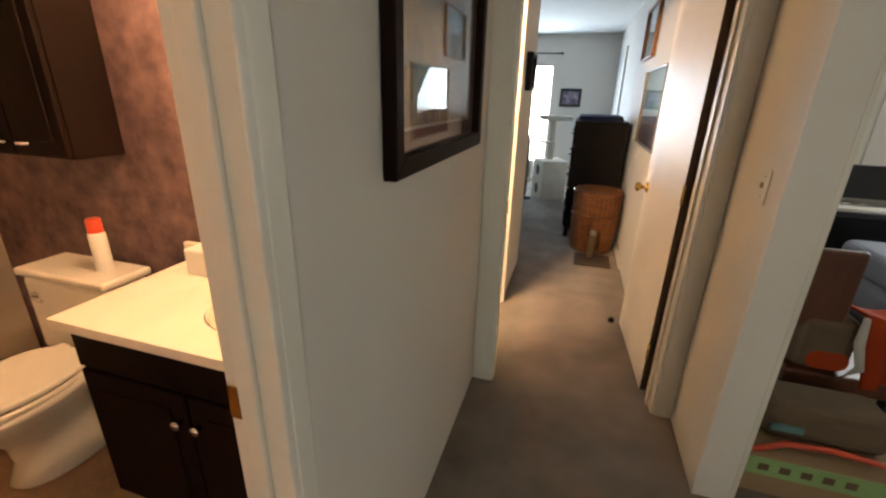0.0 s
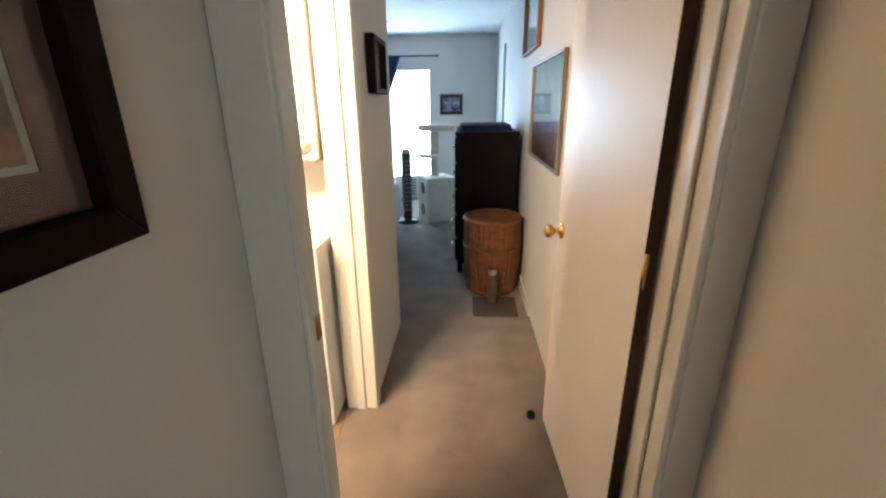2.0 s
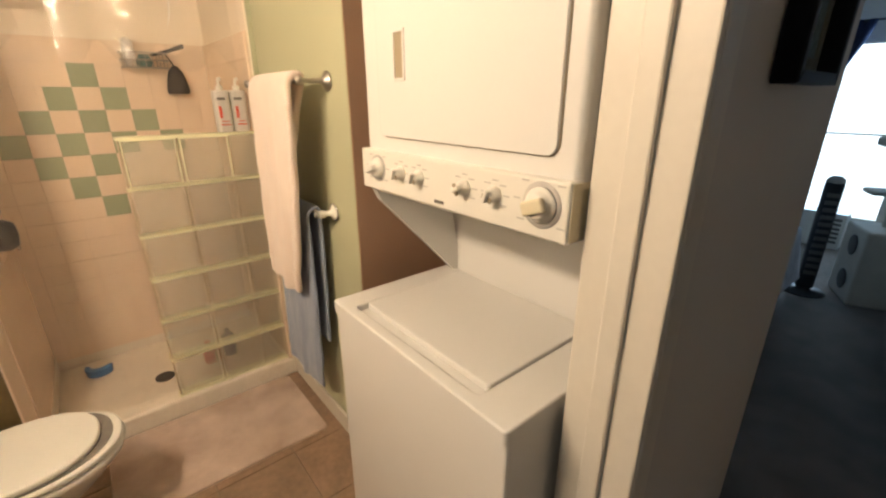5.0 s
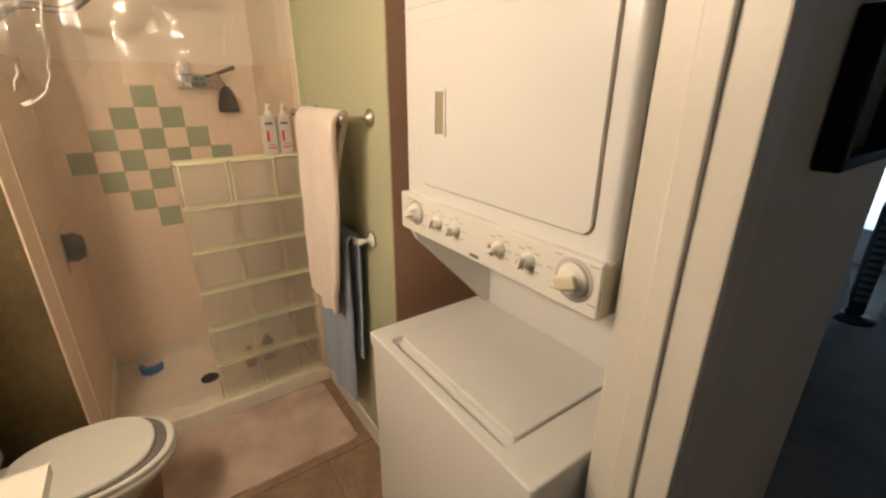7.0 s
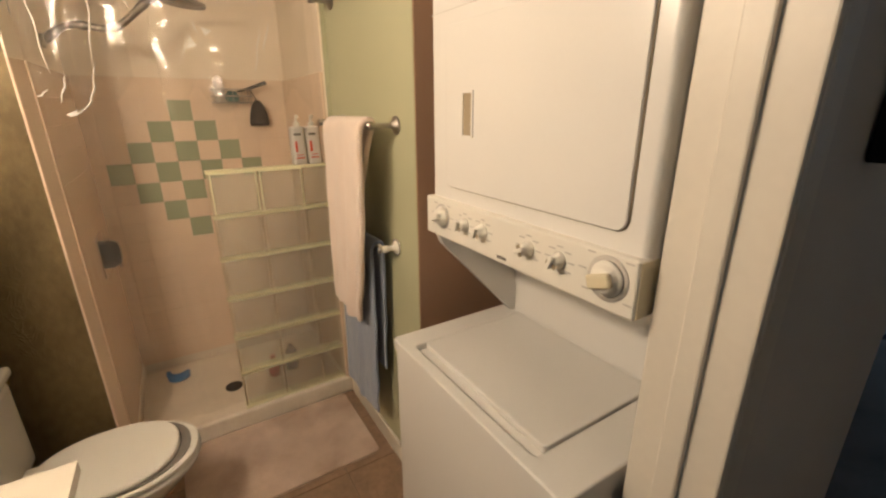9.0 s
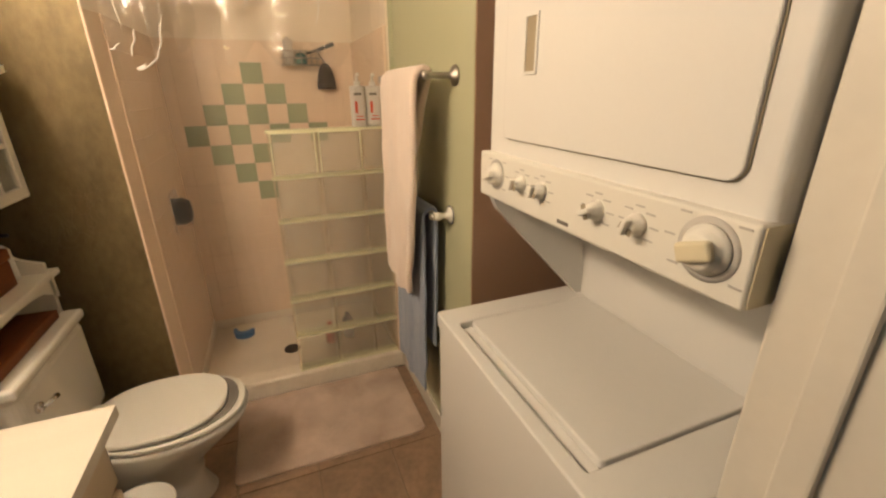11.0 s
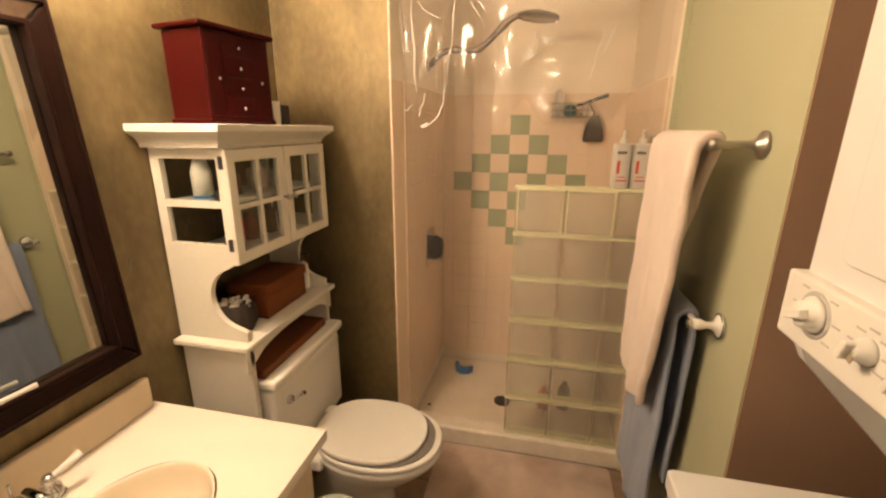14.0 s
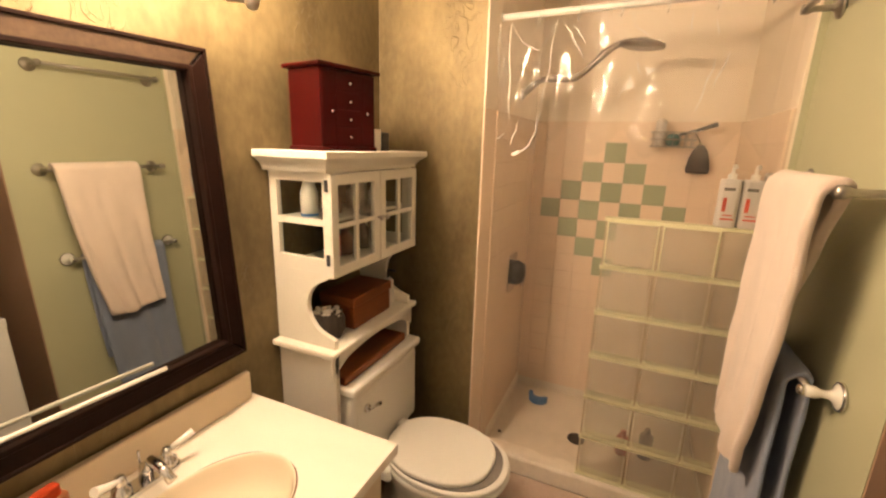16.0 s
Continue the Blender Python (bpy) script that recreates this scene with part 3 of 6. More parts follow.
structure("trim_wall_end", B((1.0135, 1.022, 2.004, 2.05, 0, H - 0.001), (1.0265, 1.034, 2.012, 2.05, 0, H - 0.001), (1.0105, 1.0335, 2.0505, 2.06, 0, H - 0.001), bevel=0.001, seg=1), M_trim, "white sliding door channel on the wall end", "trim")


def baseboard(name, boxes, mat=None):
    structure(name, B(*boxes, bevel=0.003), mat or M_trim, "painted wooden baseboard", "baseboard")


baseboard("baseboard_towel_wall", [(-1.93, -1.13, 3.38, 3.394, 0, 0.09)])
baseboard("baseboard_bedroom", [(0.784, 0.799, 4.35, 5.1, 0, 0.085), (0.784, 0.799, 6.1, 8.79, 0, 0.085), (-0.2, 0.77, 8.785, 8.799, 0, 0.085)])
JAMB = [(-1.8475, 2.3255), (-1.8475, 2.3305), (-1.852, 2.333), (-1.938, 2.353), (-1.972, 2.353), (-1.972, 2.3255)]
structure("trim_shower_edge", slab(JAMB, 0.101, 1.724), M_beige_tile, "beige bullnose tile edge of the shower opening", "trim")
structure("trim_shower_head_side", slab(JAMB, 1.7245, H - 0.001), M_cream, "cream painted return above the shower tiles", "trim")
structure("trim_towel_corner", B((-1.9395, -1.9365, 3.374, 3.3945, 0.101, H - 0.001)), M_green, "sage painted corner beside the shower tiles", "trim")
baseboard("trim_closet_door", [(0.775, 0.799, 7.2, 7.27, 0.0, 2.1)])


# ---- shower ----
def shower_pan():
    t = thing("shower_pan", "cream acrylic shower pan with a raised curb", "shower pan")
    part("basin_floor", B((-2.71, -2.02, 2.35, 3.36, 0.0, 0.045), bevel=0.006), M_pan, t)
    part("curb", B((-2.03, -1.935, 2.352, 3.38, 0.0, 0.10), bevel=0.014, seg=3), M_pan, t)
    part("upstand", B((-2.712, -2.70, 2.35, 3.36, 0.045, 0.13), (-2.70, -2.03, 2.347, 2.36, 0.045, 0.13), bevel=0.004), M_pan, t)
    d = part("drain", lathe([(0, 0.0), (0.045, 0.0), (0.045, 0.006), (0.036, 0.008), (0, 0.006)], 24, pose(-2.28, 2.795, 0.045)), M_bristle, t, "dark round drain grate")
    part("slot", B((-2.30, -2.26, 2.792, 2.798, 0.051, 0.054)), M_black, d)
    part("screw", lathe([(0, 0), (0.009, 0), (0.008, 0.004), (0, 0.005)], 12, pose(-2.16, 2.40, 0.045)), M_black, t, "dark spot on the pan")


shower_pan()


def glass_block_wall():
    t = thing("glass_block_wall", "low half wall of clear glass blocks in the shower", "glass block")
    y0, z0, p = 2.83, 0.10, 0.201
    bm = joined(B((-0.037, 0.037, 0.003, p - 0.003, 0.003, p - 0.003), bevel=0.009), B((-0.027, 0.027, 0.013, p - 0.013, 0.013, p - 0.013), bevel=0.012))
    bmesh.ops.recalc_face_normals(bm, faces=bm.faces[:])
    for f in bm.faces:
        f.smooth = True
    me = meshed("glass_block", bm, M_block)
    for r in range(6):
        for c in range(3):
            w = 1.0 if c < 2 else 0.70
            ob = new("glass_block", me)
            ob.parent = t
            ob.location, ob.scale = (-1.985, y0 + c * p, z0 + r * p), (1, w, 1)
    bars = [(-2.016, -1.954, y0 - 0.006, 3.36, z0 + r * p - 0.0058, z0 + r * p + 0.0058) for r in range(7)]
    posts = [(-1.992, -1.972, y0 + c * p - 0.0022, y0 + c * p + 0.0022, z0, z0 + 6 * p) for c in range(3)]
    # level bars take the brightened colour, upright posts the dull one
    part("joint_bar", B(*bars, bevel=0.001, seg=1), M_lit_joint, t, "pale yellow-green joint strips, brightened for light from above")
    for c in range(2):
        a, b, lo, hi = y0 + c * p + 0.006, y0 + (c + 1) * p - 0.006, z0 + 5 * p + 0.008, z0 + 6 * p - 0.004
        # rims of two top blocks, painted bright where edges catch light
        part("rim", B((-1.956, -1.949, a, a + 0.006, lo, hi), (-1.956, -1.949, b - 0.006, b, lo, hi), (-1.956, -1.949, a + 0.006, b - 0.006, hi - 0.006, hi), (-1.956, -1.949, a + 0.006, b - 0.006, lo, lo + 0.006), bevel=0.001, seg=1), M_lit_joint, t, "bevelled rim of the block, caught light put into its colour")
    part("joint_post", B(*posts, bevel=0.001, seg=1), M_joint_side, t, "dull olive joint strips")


glass_block_wall()


def shower_fittings():
    valve = thing("shower_valve", "chrome shower valve plate with a lever", "shower valve", (-2.345, 2.353, 0.912))
    part("plate", slab(rect(-0.085, 0.085, -0.105, 0.105, 0.03), 0, 0.012, 0.003, XY @ Matrix.Diagonal((1, 1, -1, 1))), M_chrome, valve)
    part("handle", lathe([(0, 0), (0.066, 0), (0.068, 0.03), (0.05, 0.06), (0, 0.068)], 24, pose(0, 0.012, 0.0, -90)), M_black, valve)
    part("lever", tube([(0, 0.05, 0.02), (0.0, 0.06, -0.03), (0, 0.065, -0.07)], [0.01, 0.009, 0.007]), M_chrome, valve)
    head = thing("shower", "brushed metal shower head on a curved arm", "shower", (-2.33, 2.352, 1.83))
    pts = []
    for i in range(17):
        u = i / 16
        pts.append((0.0 + 0.06 * u, 0.01 + 0.44 * u, 0.17 * u + 0.03 * math.sin(u * 8.5)))
    part("flange", lathe([(0, 0), (0.03, 0), (0.028, 0.008), (0.012, 0.014), (0, 0.014)], 20, pose(0, 0, 0, -90)), M_nickel, head)
    part("arm", tube(pts, [0.014 + 0.004 * (i % 4 == 1) for i in range(17)]), M_darknickel, head)
    part("spray_head", lathe([(0, 0.02), (0.02, 0.02), (0.055, 0.004), (0.09, 0.0), (0.09, -0.012), (0, -0.014)], 28, pose(0.07, 0.52, 0.185, -6)), M_darknickel, head, "flat round spray head")


shower_fittings()


def curtain():
    rod = thing("curtain_rod", "white tension rod across the shower opening", "curtain rod", (-1.95, 2.33, 2.078))
    part("rod", tube([(0, 0, 0), (0, 1.026, 0.012)], 0.0125, 16), M_plastic, rod)
    part("cup", lathe([(0, 0), (0.022, 0), (0.02, 0.02), (0.0125, 0.03)], 18, pose(0, -0.001, 0, -90)), M_plastic, rod)
    for i in range(7):
        y = 0.02 + 0.15 * i
        ring = [(0.022 * math.cos(a), y + 0.004 * math.sin(a), -0.008 + 0.026 * math.sin(a)) for a in [2 * math.pi * k / 14 for k in range(15)]]
        part("ring", tube(ring, 0.0018, 6), M_plastic, rod)
    # clear sheet with folds, and a shorter valance gathered at one side
    sheet = thing("shower_curtain", "clear vinyl shower curtain with glossy folds", "shower curtain", (-1.945, 2.352, 0.0))

    def film(y0, y1, z0, z1, amp, waves, nu, nv, off, seed, hem=0.0):
        bm = bmesh.new()
        rows = []
        for j in range(nv + 1):
            v = j / nv
            row = []
            for i in range(nu + 1):
                u = i / nu
                y = y0 + (y1 - y0) * u
                zb = z0 + hem * (0.5 + 0.5 * math.sin(u * 19 + seed))
                z = z1 + (zb - z1) * v
                k = amp * (0.35 + 0.65 * v)
                x = off + k * math.sin(2 * math.pi * waves * u + 0.8 * math.sin(3.1 * v + seed)) + 0.5 * k * noise.noise((u * 9 + seed, v * 2.2, 0.3))
                x += 0.006 * noise.noise((u * 11, v * 7, seed)) + 0.012 * abs(noise.noise((u * 6 + 0.8 * v, v * 8 - u * 2, seed * 3)))
                row.append(bm.verts.new((x, y + 0.6 * k * math.cos(2 * math.pi * waves * u + seed), z)))
            rows.append(row)
        for a, b in zip(rows, rows[1:]):
            for i in range(nu):
                bm.faces.new((a[i], a[i + 1], b[i + 1], b[i]))
        for f in bm.faces:
            f.smooth = True
        return bm

    part("sheet", film(0.0, 0.99, 0.16, 2.055, 0.008, 7, 140, 60, 0.0, 1.0), M_vinyl, sheet)
    part("gathered_fold", film(0.01, 0.30, 1.60, 2.055, 0.013, 4, 70, 24, 0.03, 2.3, 0.07), M_vinyl, sheet, "bunched clear vinyl with bright creases")

    def glint_line(pts, r, x=0.022):
        """A folded edge of the film with its glint painted in, through (y, z) points, thin at both ends."""
        out = []
        for (ya, za), (yb, zb) in zip(pts, pts[1:]):
            for k in range(6):
                u = k / 6
                out.append((x + 0.006 * math.sin(23 * (za + u * (zb - za))), ya + u * (yb - ya) - 2.352 + 0.003 * math.sin(5 * u + ya * 40), za + u * (zb - za)))
        out.append((x, pts[-1][0] - 2.352, pts[-1][1]))
        n = len(out) - 1
        part("fold_glint", tube(out, [r * (0.25 + 0.75 * math.sin(math.pi * i / n) ** 0.6) for i in range(n + 1)], 8), M_fold_glint, sheet, "folded edge of the vinyl, painted pale as a glint")

    for pts, r in (([(2.352, 2.05), (2.349, 1.95), (2.356, 1.85)], 0.0030), ([(2.395, 2.05), (2.402, 1.85), (2.413, 1.685)], 0.0032), ([(2.575, 2.05), (2.556, 1.88), (2.538, 1.735)], 0.0032),
                   ([(2.54, 1.725), (2.525, 1.65), (2.507, 1.596), (2.47, 1.556), (2.431, 1.541)], 0.0038), ([(2.453, 1.678), (2.436, 1.63), (2.419, 1.587)], 0.0036), ([(2.392, 1.632), (2.375, 1.612), (2.362, 1.61)], 0.0032),
                   ([(2.61, 2.023), (2.635, 1.985), (2.683, 1.905)], 0.0034), ([(2.637, 2.021), (2.66, 1.99), (2.685, 1.957)], 0.0036), ([(2.868, 1.889), (2.886, 1.844)], 0.0026),
                   ([(3.149, 1.905), (3.118, 1.793)], 0.0028), ([(3.113, 1.889), (3.10, 1.82), (3.073, 1.713)], 0.0024), ([(3.02, 2.036), (3.03, 1.965)], 0.002), ([(3.097, 2.006), (3.106, 1.948)], 0.002),
                   ([(2.827, 2.06), (2.855, 1.995), (2.914, 1.961)], 0.0016), ([(2.397, 2.045), (2.45, 1.975), (2.509, 1.941), (2.55, 1.99), (2.572, 2.045)], 0.0014)):
        glint_line(pts, r)
    # small whitened facets stand for lamp reflections in the crumpled film
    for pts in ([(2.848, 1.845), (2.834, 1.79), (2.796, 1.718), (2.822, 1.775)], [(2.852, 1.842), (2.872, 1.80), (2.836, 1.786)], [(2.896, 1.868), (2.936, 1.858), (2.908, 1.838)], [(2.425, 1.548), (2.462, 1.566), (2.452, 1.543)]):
        part("facet_glint", slab([(y - 2.352, z) for y, z in pts], 0.022, 0.0235, 0.0, YZ), M_fold_glint, sheet, "facet of the crumpled vinyl, painted pale as a lamp reflection")
    part("crease", film(0.38, 0.95, 1.55, 2.055, 0.016, 3, 60, 24, 0.03, 4.1, 0.10), M_vinyl, sheet, "bunched clear vinyl with bright creases")


curtain()


def pump_bottle(at, label):
    t = thing("pump_bottle", label, "bottle", at, 0, "pump bottles on the glass blocks")
    part("bottle", slab(rect(-0.026, 0.026, -0.034, 0.034, 0.02), 0, 0.175, 0.008), M_shampoo, t)
    part("neck", lathe([(0.014, 0), (0.014, 0.02), (0.006, 0.022), (0.005, 0.05), (0, 0.05)], 14, pose(0, 0, 0.173)), M_plastic, t)
    part("nozzle", tube([(0, 0, 0.222), (0.03, 0, 0.224), (0.042, 0, 0.216)], 0.005, 8), M_plastic, t)
    part("print", B((0.0262, 0.0272, -0.02, 0.02, 0.03, 0.036), (0.0262, 0.0272, -0.015, 0.015, 0.045, 0.049), (0.0262, 0.0272, -0.02, -0.008, 0.06, 0.11)), M_redplastic, t, "faint red print bars")
    part("logo", B((0.0262, 0.0272, -0.022, 0.012, 0.135, 0.146)), M_groove, t, "dark print bar")
    return t


pump_bottle((-1.985, 3.232, 1.312), "white pump bottle with red and black print")
pump_bottle((-1.995, 3.303, 1.312), "white pump bottle with red and black print")


def shower_caddy():
    t = thing("shower_caddy", "wire corner caddy on the tiled wall", "shower caddy", (-2.69, 3.05, 1.60))
    for z in (0.0, 0.035, 0.07):
        part("wire", tube([(0.0, -0.09, z), (0.09, -0.09, z), (0.10, 0.0, z), (0.09, 0.11, z), (0.0, 0.11, z)], 0.004, 6), M_nickel, t)
    for i in range(7):
        y = -0.08 + 0.03 * i
        part("wire", tube([(0.0, y, 0.07), (0.0, y, 0.0), (0.09, y, 0.0), (0.092, y, 0.07)], 0.0026, 5), M_nickel, t)
    single("shampoo_tube", lathe([(0, 0), (0.022, 0), (0.024, 0.04), (0.026, 0.12), (0.006, 0.14), (0, 0.14)], 18, pose(-2.65, 3.0, 1.603)), M_shampoo, "small white bottle in the shower caddy", "bottle")
    single("soap_sponge", lathe([(0, 0), (0.03, 0.004), (0.038, 0.03), (0.02, 0.06), (0, 0.062)], 18, pose(-2.65, 3.06, 1.604)), M_teal, "teal sponge in the shower caddy", "sponge")
    single("razor", tube([(-2.64, 3.09, 1.66), (-2.62, 3.16, 1.68), (-2.60, 3.24, 1.71)], [0.006, 0.009, 0.012], 10), M_black, "black razor lying across the caddy", "razor")
    b = thing("hanging_brush", "dark bristle brush hanging from the caddy", "brush", (-2.66, 3.19, 1.475))
    part("bristles", lathe([(0, 0), (0.05, 0.0), (0.054, 0.02), (0.046, 0.07), (0.034, 0.11), (0.014, 0.138), (0, 0.14)], 22, None, 0.6, 1), M_bristle, b)
    part("cord", tube([(0, 0, 0.125), (0.0, -0.01, 0.16), (0.0, -0.03, 0.19)], 0.003, 6), M_black, b)


shower_caddy()
sb = thing("scrub_brush", "blue scrub brush lying on the shower floor", "brush", (-2.56, 2.53, 0.045), -20)
crescent = [(0.062 * math.cos(radians(k)), 0.062 * math.sin(radians(k))) for k in range(-95, 96, 10)] + [(0.036 * math.cos(radians(k)) - 0.006, 0.040 * math.sin(radians(k))) for k in range(85, -86, -17)]
part("bristles", slab([(x * 0.94, y * 0.94) for x, y in crescent], 0.0, 0.026), M_bluebrush, sb)
part("back", slab(crescent, 0.0262, 0.044, 0.005), M_bluebrush, sb)
single("bottle", lathe([(0, 0), (0.03, 0), (0.03, 0.09), (0.014, 0.11), (0.014, 0.13), (0, 0.13)], 20, pose(-2.28, 3.02, 0.046)), M_redplastic, "small red bottle on the shower floor", "bottle")
single("bottle", lathe([(0, 0), (0.033, 0), (0.033, 0.12), (0.014, 0.14), (0.014, 0.16), (0, 0.16)], 20, pose(-2.30, 3.13, 0.046)), M_black, "dark bottle on the shower floor", "bottle")


# ---- laundry ----
def washer_dryer():
    t = thing("stacked_washer_dryer", "white stacked washer and dryer in an alcove", "washer dryer")
    L, R = -0.945, -0.253
    part("washer_body", B((L, R, 3.21, 3.90, 0.02, 0.868), bevel=0.008), M_enamel, t)
    top = part("washer_top", holed(rect(L - 0.002, R + 0.002, 3.203, 3.90, 0.012), rect(L + 0.079, R - 0.107, 3.238, 3.648, 0.012), 0.853, 0.889, 0.005), M_enamel, t)
    part("lid_well", B((L + 0.07, R - 0.10, 3.23, 3.655, 0.855, 0.869)), M_enamel, top)
    # dark sheet under the lid paints the shade in its gap
    part("lid_gap", slab(rect(L + 0.0795, R - 0.1075, 3.276, 3.646, 0.012), 0.8692, 0.8705), M_groove, top, "gap round the lid, its shade a dark sheet")
    part("lid", slab(rect(L + 0.081, R - 0.1125, 3.272, 3.645, 0.012), 0.871, 0.8905, 0.004), M_enamel, top)
    part("hinge", B((L + 0.035, L + 0.075, 3.640, 3.646, 0.889, 0.893), bevel=0.0015), M_enamel, top)
    part("foot", B((L + 0.03, R - 0.03, 3.25, 3.85, 0.0, 0.02)), M_groove, t)
    # the riser between washer and dryer, with its sloped side brackets
    part("riser", B((L + 0.03, R - 0.02, 3.65, 3.90, 0.889, 1.222)), M_enamel, t)
    prof = [(3.335, 1.222), (3.60, 1.222), (3.66, 0.93), (3.66, 0.889), (3.635, 0.889), (3.62, 0.905), (3.355, 1.18)]
    for x in (L + 0.035,):
        part("side_bracket", slab(prof, x, x + 0.02, 0.0, YZ), M_enamel, t)
    part("dryer_underside", B((L + 0.04, R - 0.01, 3.34, 3.66, 1.211, 1.2215)), M_enamel, t)
    part("dryer_body", B((-0.918, -0.247, 3.338, 3.95, 1.222, 1.90), bevel=0.014, seg=9), M_enamel, t)
    door = part("dryer_door", slab(rect(-0.838, -0.2885, 1.3635, 1.752, 0.022), 0, 0.008, 0.003, Matrix.Translation((0, 3.338, 0)) @ XY), M_enamel, t)
    # tan sheet in the door gap gives the shade there
    part("door_gap", slab(rect(-0.8385, -0.2862, 1.3616, 1.7525, 0.024), 0, 0.0025, 0.0, Matrix.Translation((0, 3.338, 0)) @ XY), M_recess_shade, door, "gap round the door, its shade a darker sheet")
    part("top_seam", B((-0.9182, -0.2468, 3.3372, 3.36, 1.784, 1.7855)), M_print, t, "thin seam below the top of the dryer")
    # no hollow is cut: the grip's inner shade is this tan face
    part("grip_recess", slab(rect(-0.758, -0.722, 1.499, 1.597, 0.005), 0, 0.0092, 0.0, Matrix.Translation((0, 3.338, 0)) @ XY), M_recess_shade, door, "recessed grip as a flat face, shade painted in tan")
    part("grip_rim", joined(*[slab(rect(*r, 0.002), 0, 0.0115, 0.0, Matrix.Translation((0, 3.338, 0)) @ XY) for r in
                              ((-0.763, -0.757, 1.494, 1.602), (-0.723, -0.717, 1.494, 1.602), (-0.757, -0.723, 1.494, 1.500), (-0.757, -0.723, 1.596, 1.602))]), M_enamel, door)
    panel = part("control_panel", B((-0.921, -0.2455, 3.318, 3.36, 1.2215, 1.328), bevel=0.005, seg=3), M_plastic, t)
    part("panel_side", B((-0.2452, -0.2435, 3.324, 3.37, 1.225, 1.325)), M_yellowed, panel, "yellowed plastic end of the panel")
    for x, big in ((-0.837, 1), (-0.729, 0), (-0.655, 0), (-0.498, 0), (-0.412, 0), (-0.301, 2)):
        s = 0.82 if not big else (1.3 if big == 1 else 1.55)
        k = part("knob", lathe([(0, 0), (0.021 * s, 0), (0.021 * s, 0.005), (0.0185 * s, 0.008), (0.0165 * s, 0.010), (0.015 * s, 0.019), (0.012 * s, 0.021), (0, 0.021)], 28, pose(x, 3.318, 1.282, 90)), M_plastic, panel)
        g = B((-0.0055 * s, 0.0055 * s, 3.287, 3.300, -0.0155 * s, 0.0155 * s), bevel=0.002)
        if big == 2:
            g.free()
            g = B((-0.0085 * s, 0.0085 * s, 3.288, 3.301, -0.0155 * s, 0.0155 * s), bevel=0.0055, seg=4)
        g.transform(Matrix.Translation((x, 0, 1.282)) @ Matrix.Rotation(radians(70 if big else (65 if x == -0.498 else 20)), 4, "Y"))
        if big:
            part("dial", lathe([(0.0212 * s, 0.0005), (0.027 * s, 0.0008), (0.027 * s, 0.0), (0.0212 * s, 0.0)], 28, pose(x, 3.3178, 1.282, 90)), M_print, k, "grey dial ring")
        part("grip", g, M_yellowed if big == 2 else M_plastic, k)
        if not big:
            # thin slab coloured for the shaded side of the grip
            f = B((-0.013, 0.013, 3.2955, 3.2975, -0.011, 0.0), bevel=0.0008, seg=1)
            f.transform(Matrix.Translation((x, 0, 1.282)) @ Matrix.Rotation(radians(65 if x == -0.498 else 20), 4, "Y"))
            part("inset", f, M_recess_shade, k, "flat beside the grip with its shade painted on")
        for i in range(7):
            a = radians(-40 + 43 * i)
            cx, cz = x + 0.036 * s * math.cos(a), 1.282 + 0.034 * s * math.sin(a)
            if 1.228 < cz < 1.322 and -0.91 < cx < -0.257:
                part("dial_print", B((cx - 0.008, cx + 0.008, 3.3168, 3.3182, cz - 0.0013, cz + 0.0013)), M_print, panel)
    part("name_plate", B((-0.598, -0.566, 3.3165, 3.3182, 1.233, 1.240)), M_groove, panel, "dark name plate bar")


washer_dryer()


# ---- towels and bars ----
def towel_bar(at, length, mat_base, label, r=0.0085, reach=0.085):
    t = thing("towel_bar", label, "towel bar", at, 0, "towel bars on the sage wall")
    for x in (0, -length):
        p = part("post", lathe([(0, 0), (0.031, 0), (0.031, 0.005), (0.025, 0.010), (0.013, 0.016), (0.009, 0.024), (0.0085, reach - 0.02), (0.014, reach - 0.008), (0.014, reach + 0.009), (0, reach + 0.012)], 24, pose(x, 0, 0, 90)), mat_base, t)
        if mat_base is M_porcelain:
            part("rim", lathe([(0.029, 0.0), (0.034, 0.0), (0.034, 0.006), (0.030, 0.008), (0.029, 0.006)], 24, pose(x, 0, 0, 90)), M_chrome, p, "chrome rim")
            part("cap", lathe([(0, 0.0), (0.010, 0.002), (0.013, 0.009), (0.010, 0.016), (0, 0.019)], 18, pose(x, -reach - 0.008, 0, 90)), M_chrome, p, "round chrome cap")
    part("bar", tube([(0, -reach, 0), (-length, -reach, 0)], r, 14), M_nickel, t)
    return t


towel_bar((-1.255, 3.393, 1.508), 0.53, M_nickel, "brushed nickel towel bar with round posts", reach=0.10)
towel_bar((-1.285, 3.393, 1.058), 0.52, M_porcelain, "towel bar with white ceramic posts", reach=0.055)
towel_bar((-1.30, 3.393, 1.992), 0.54, M_nickel, "brushed nickel towel bar with round posts, empty")


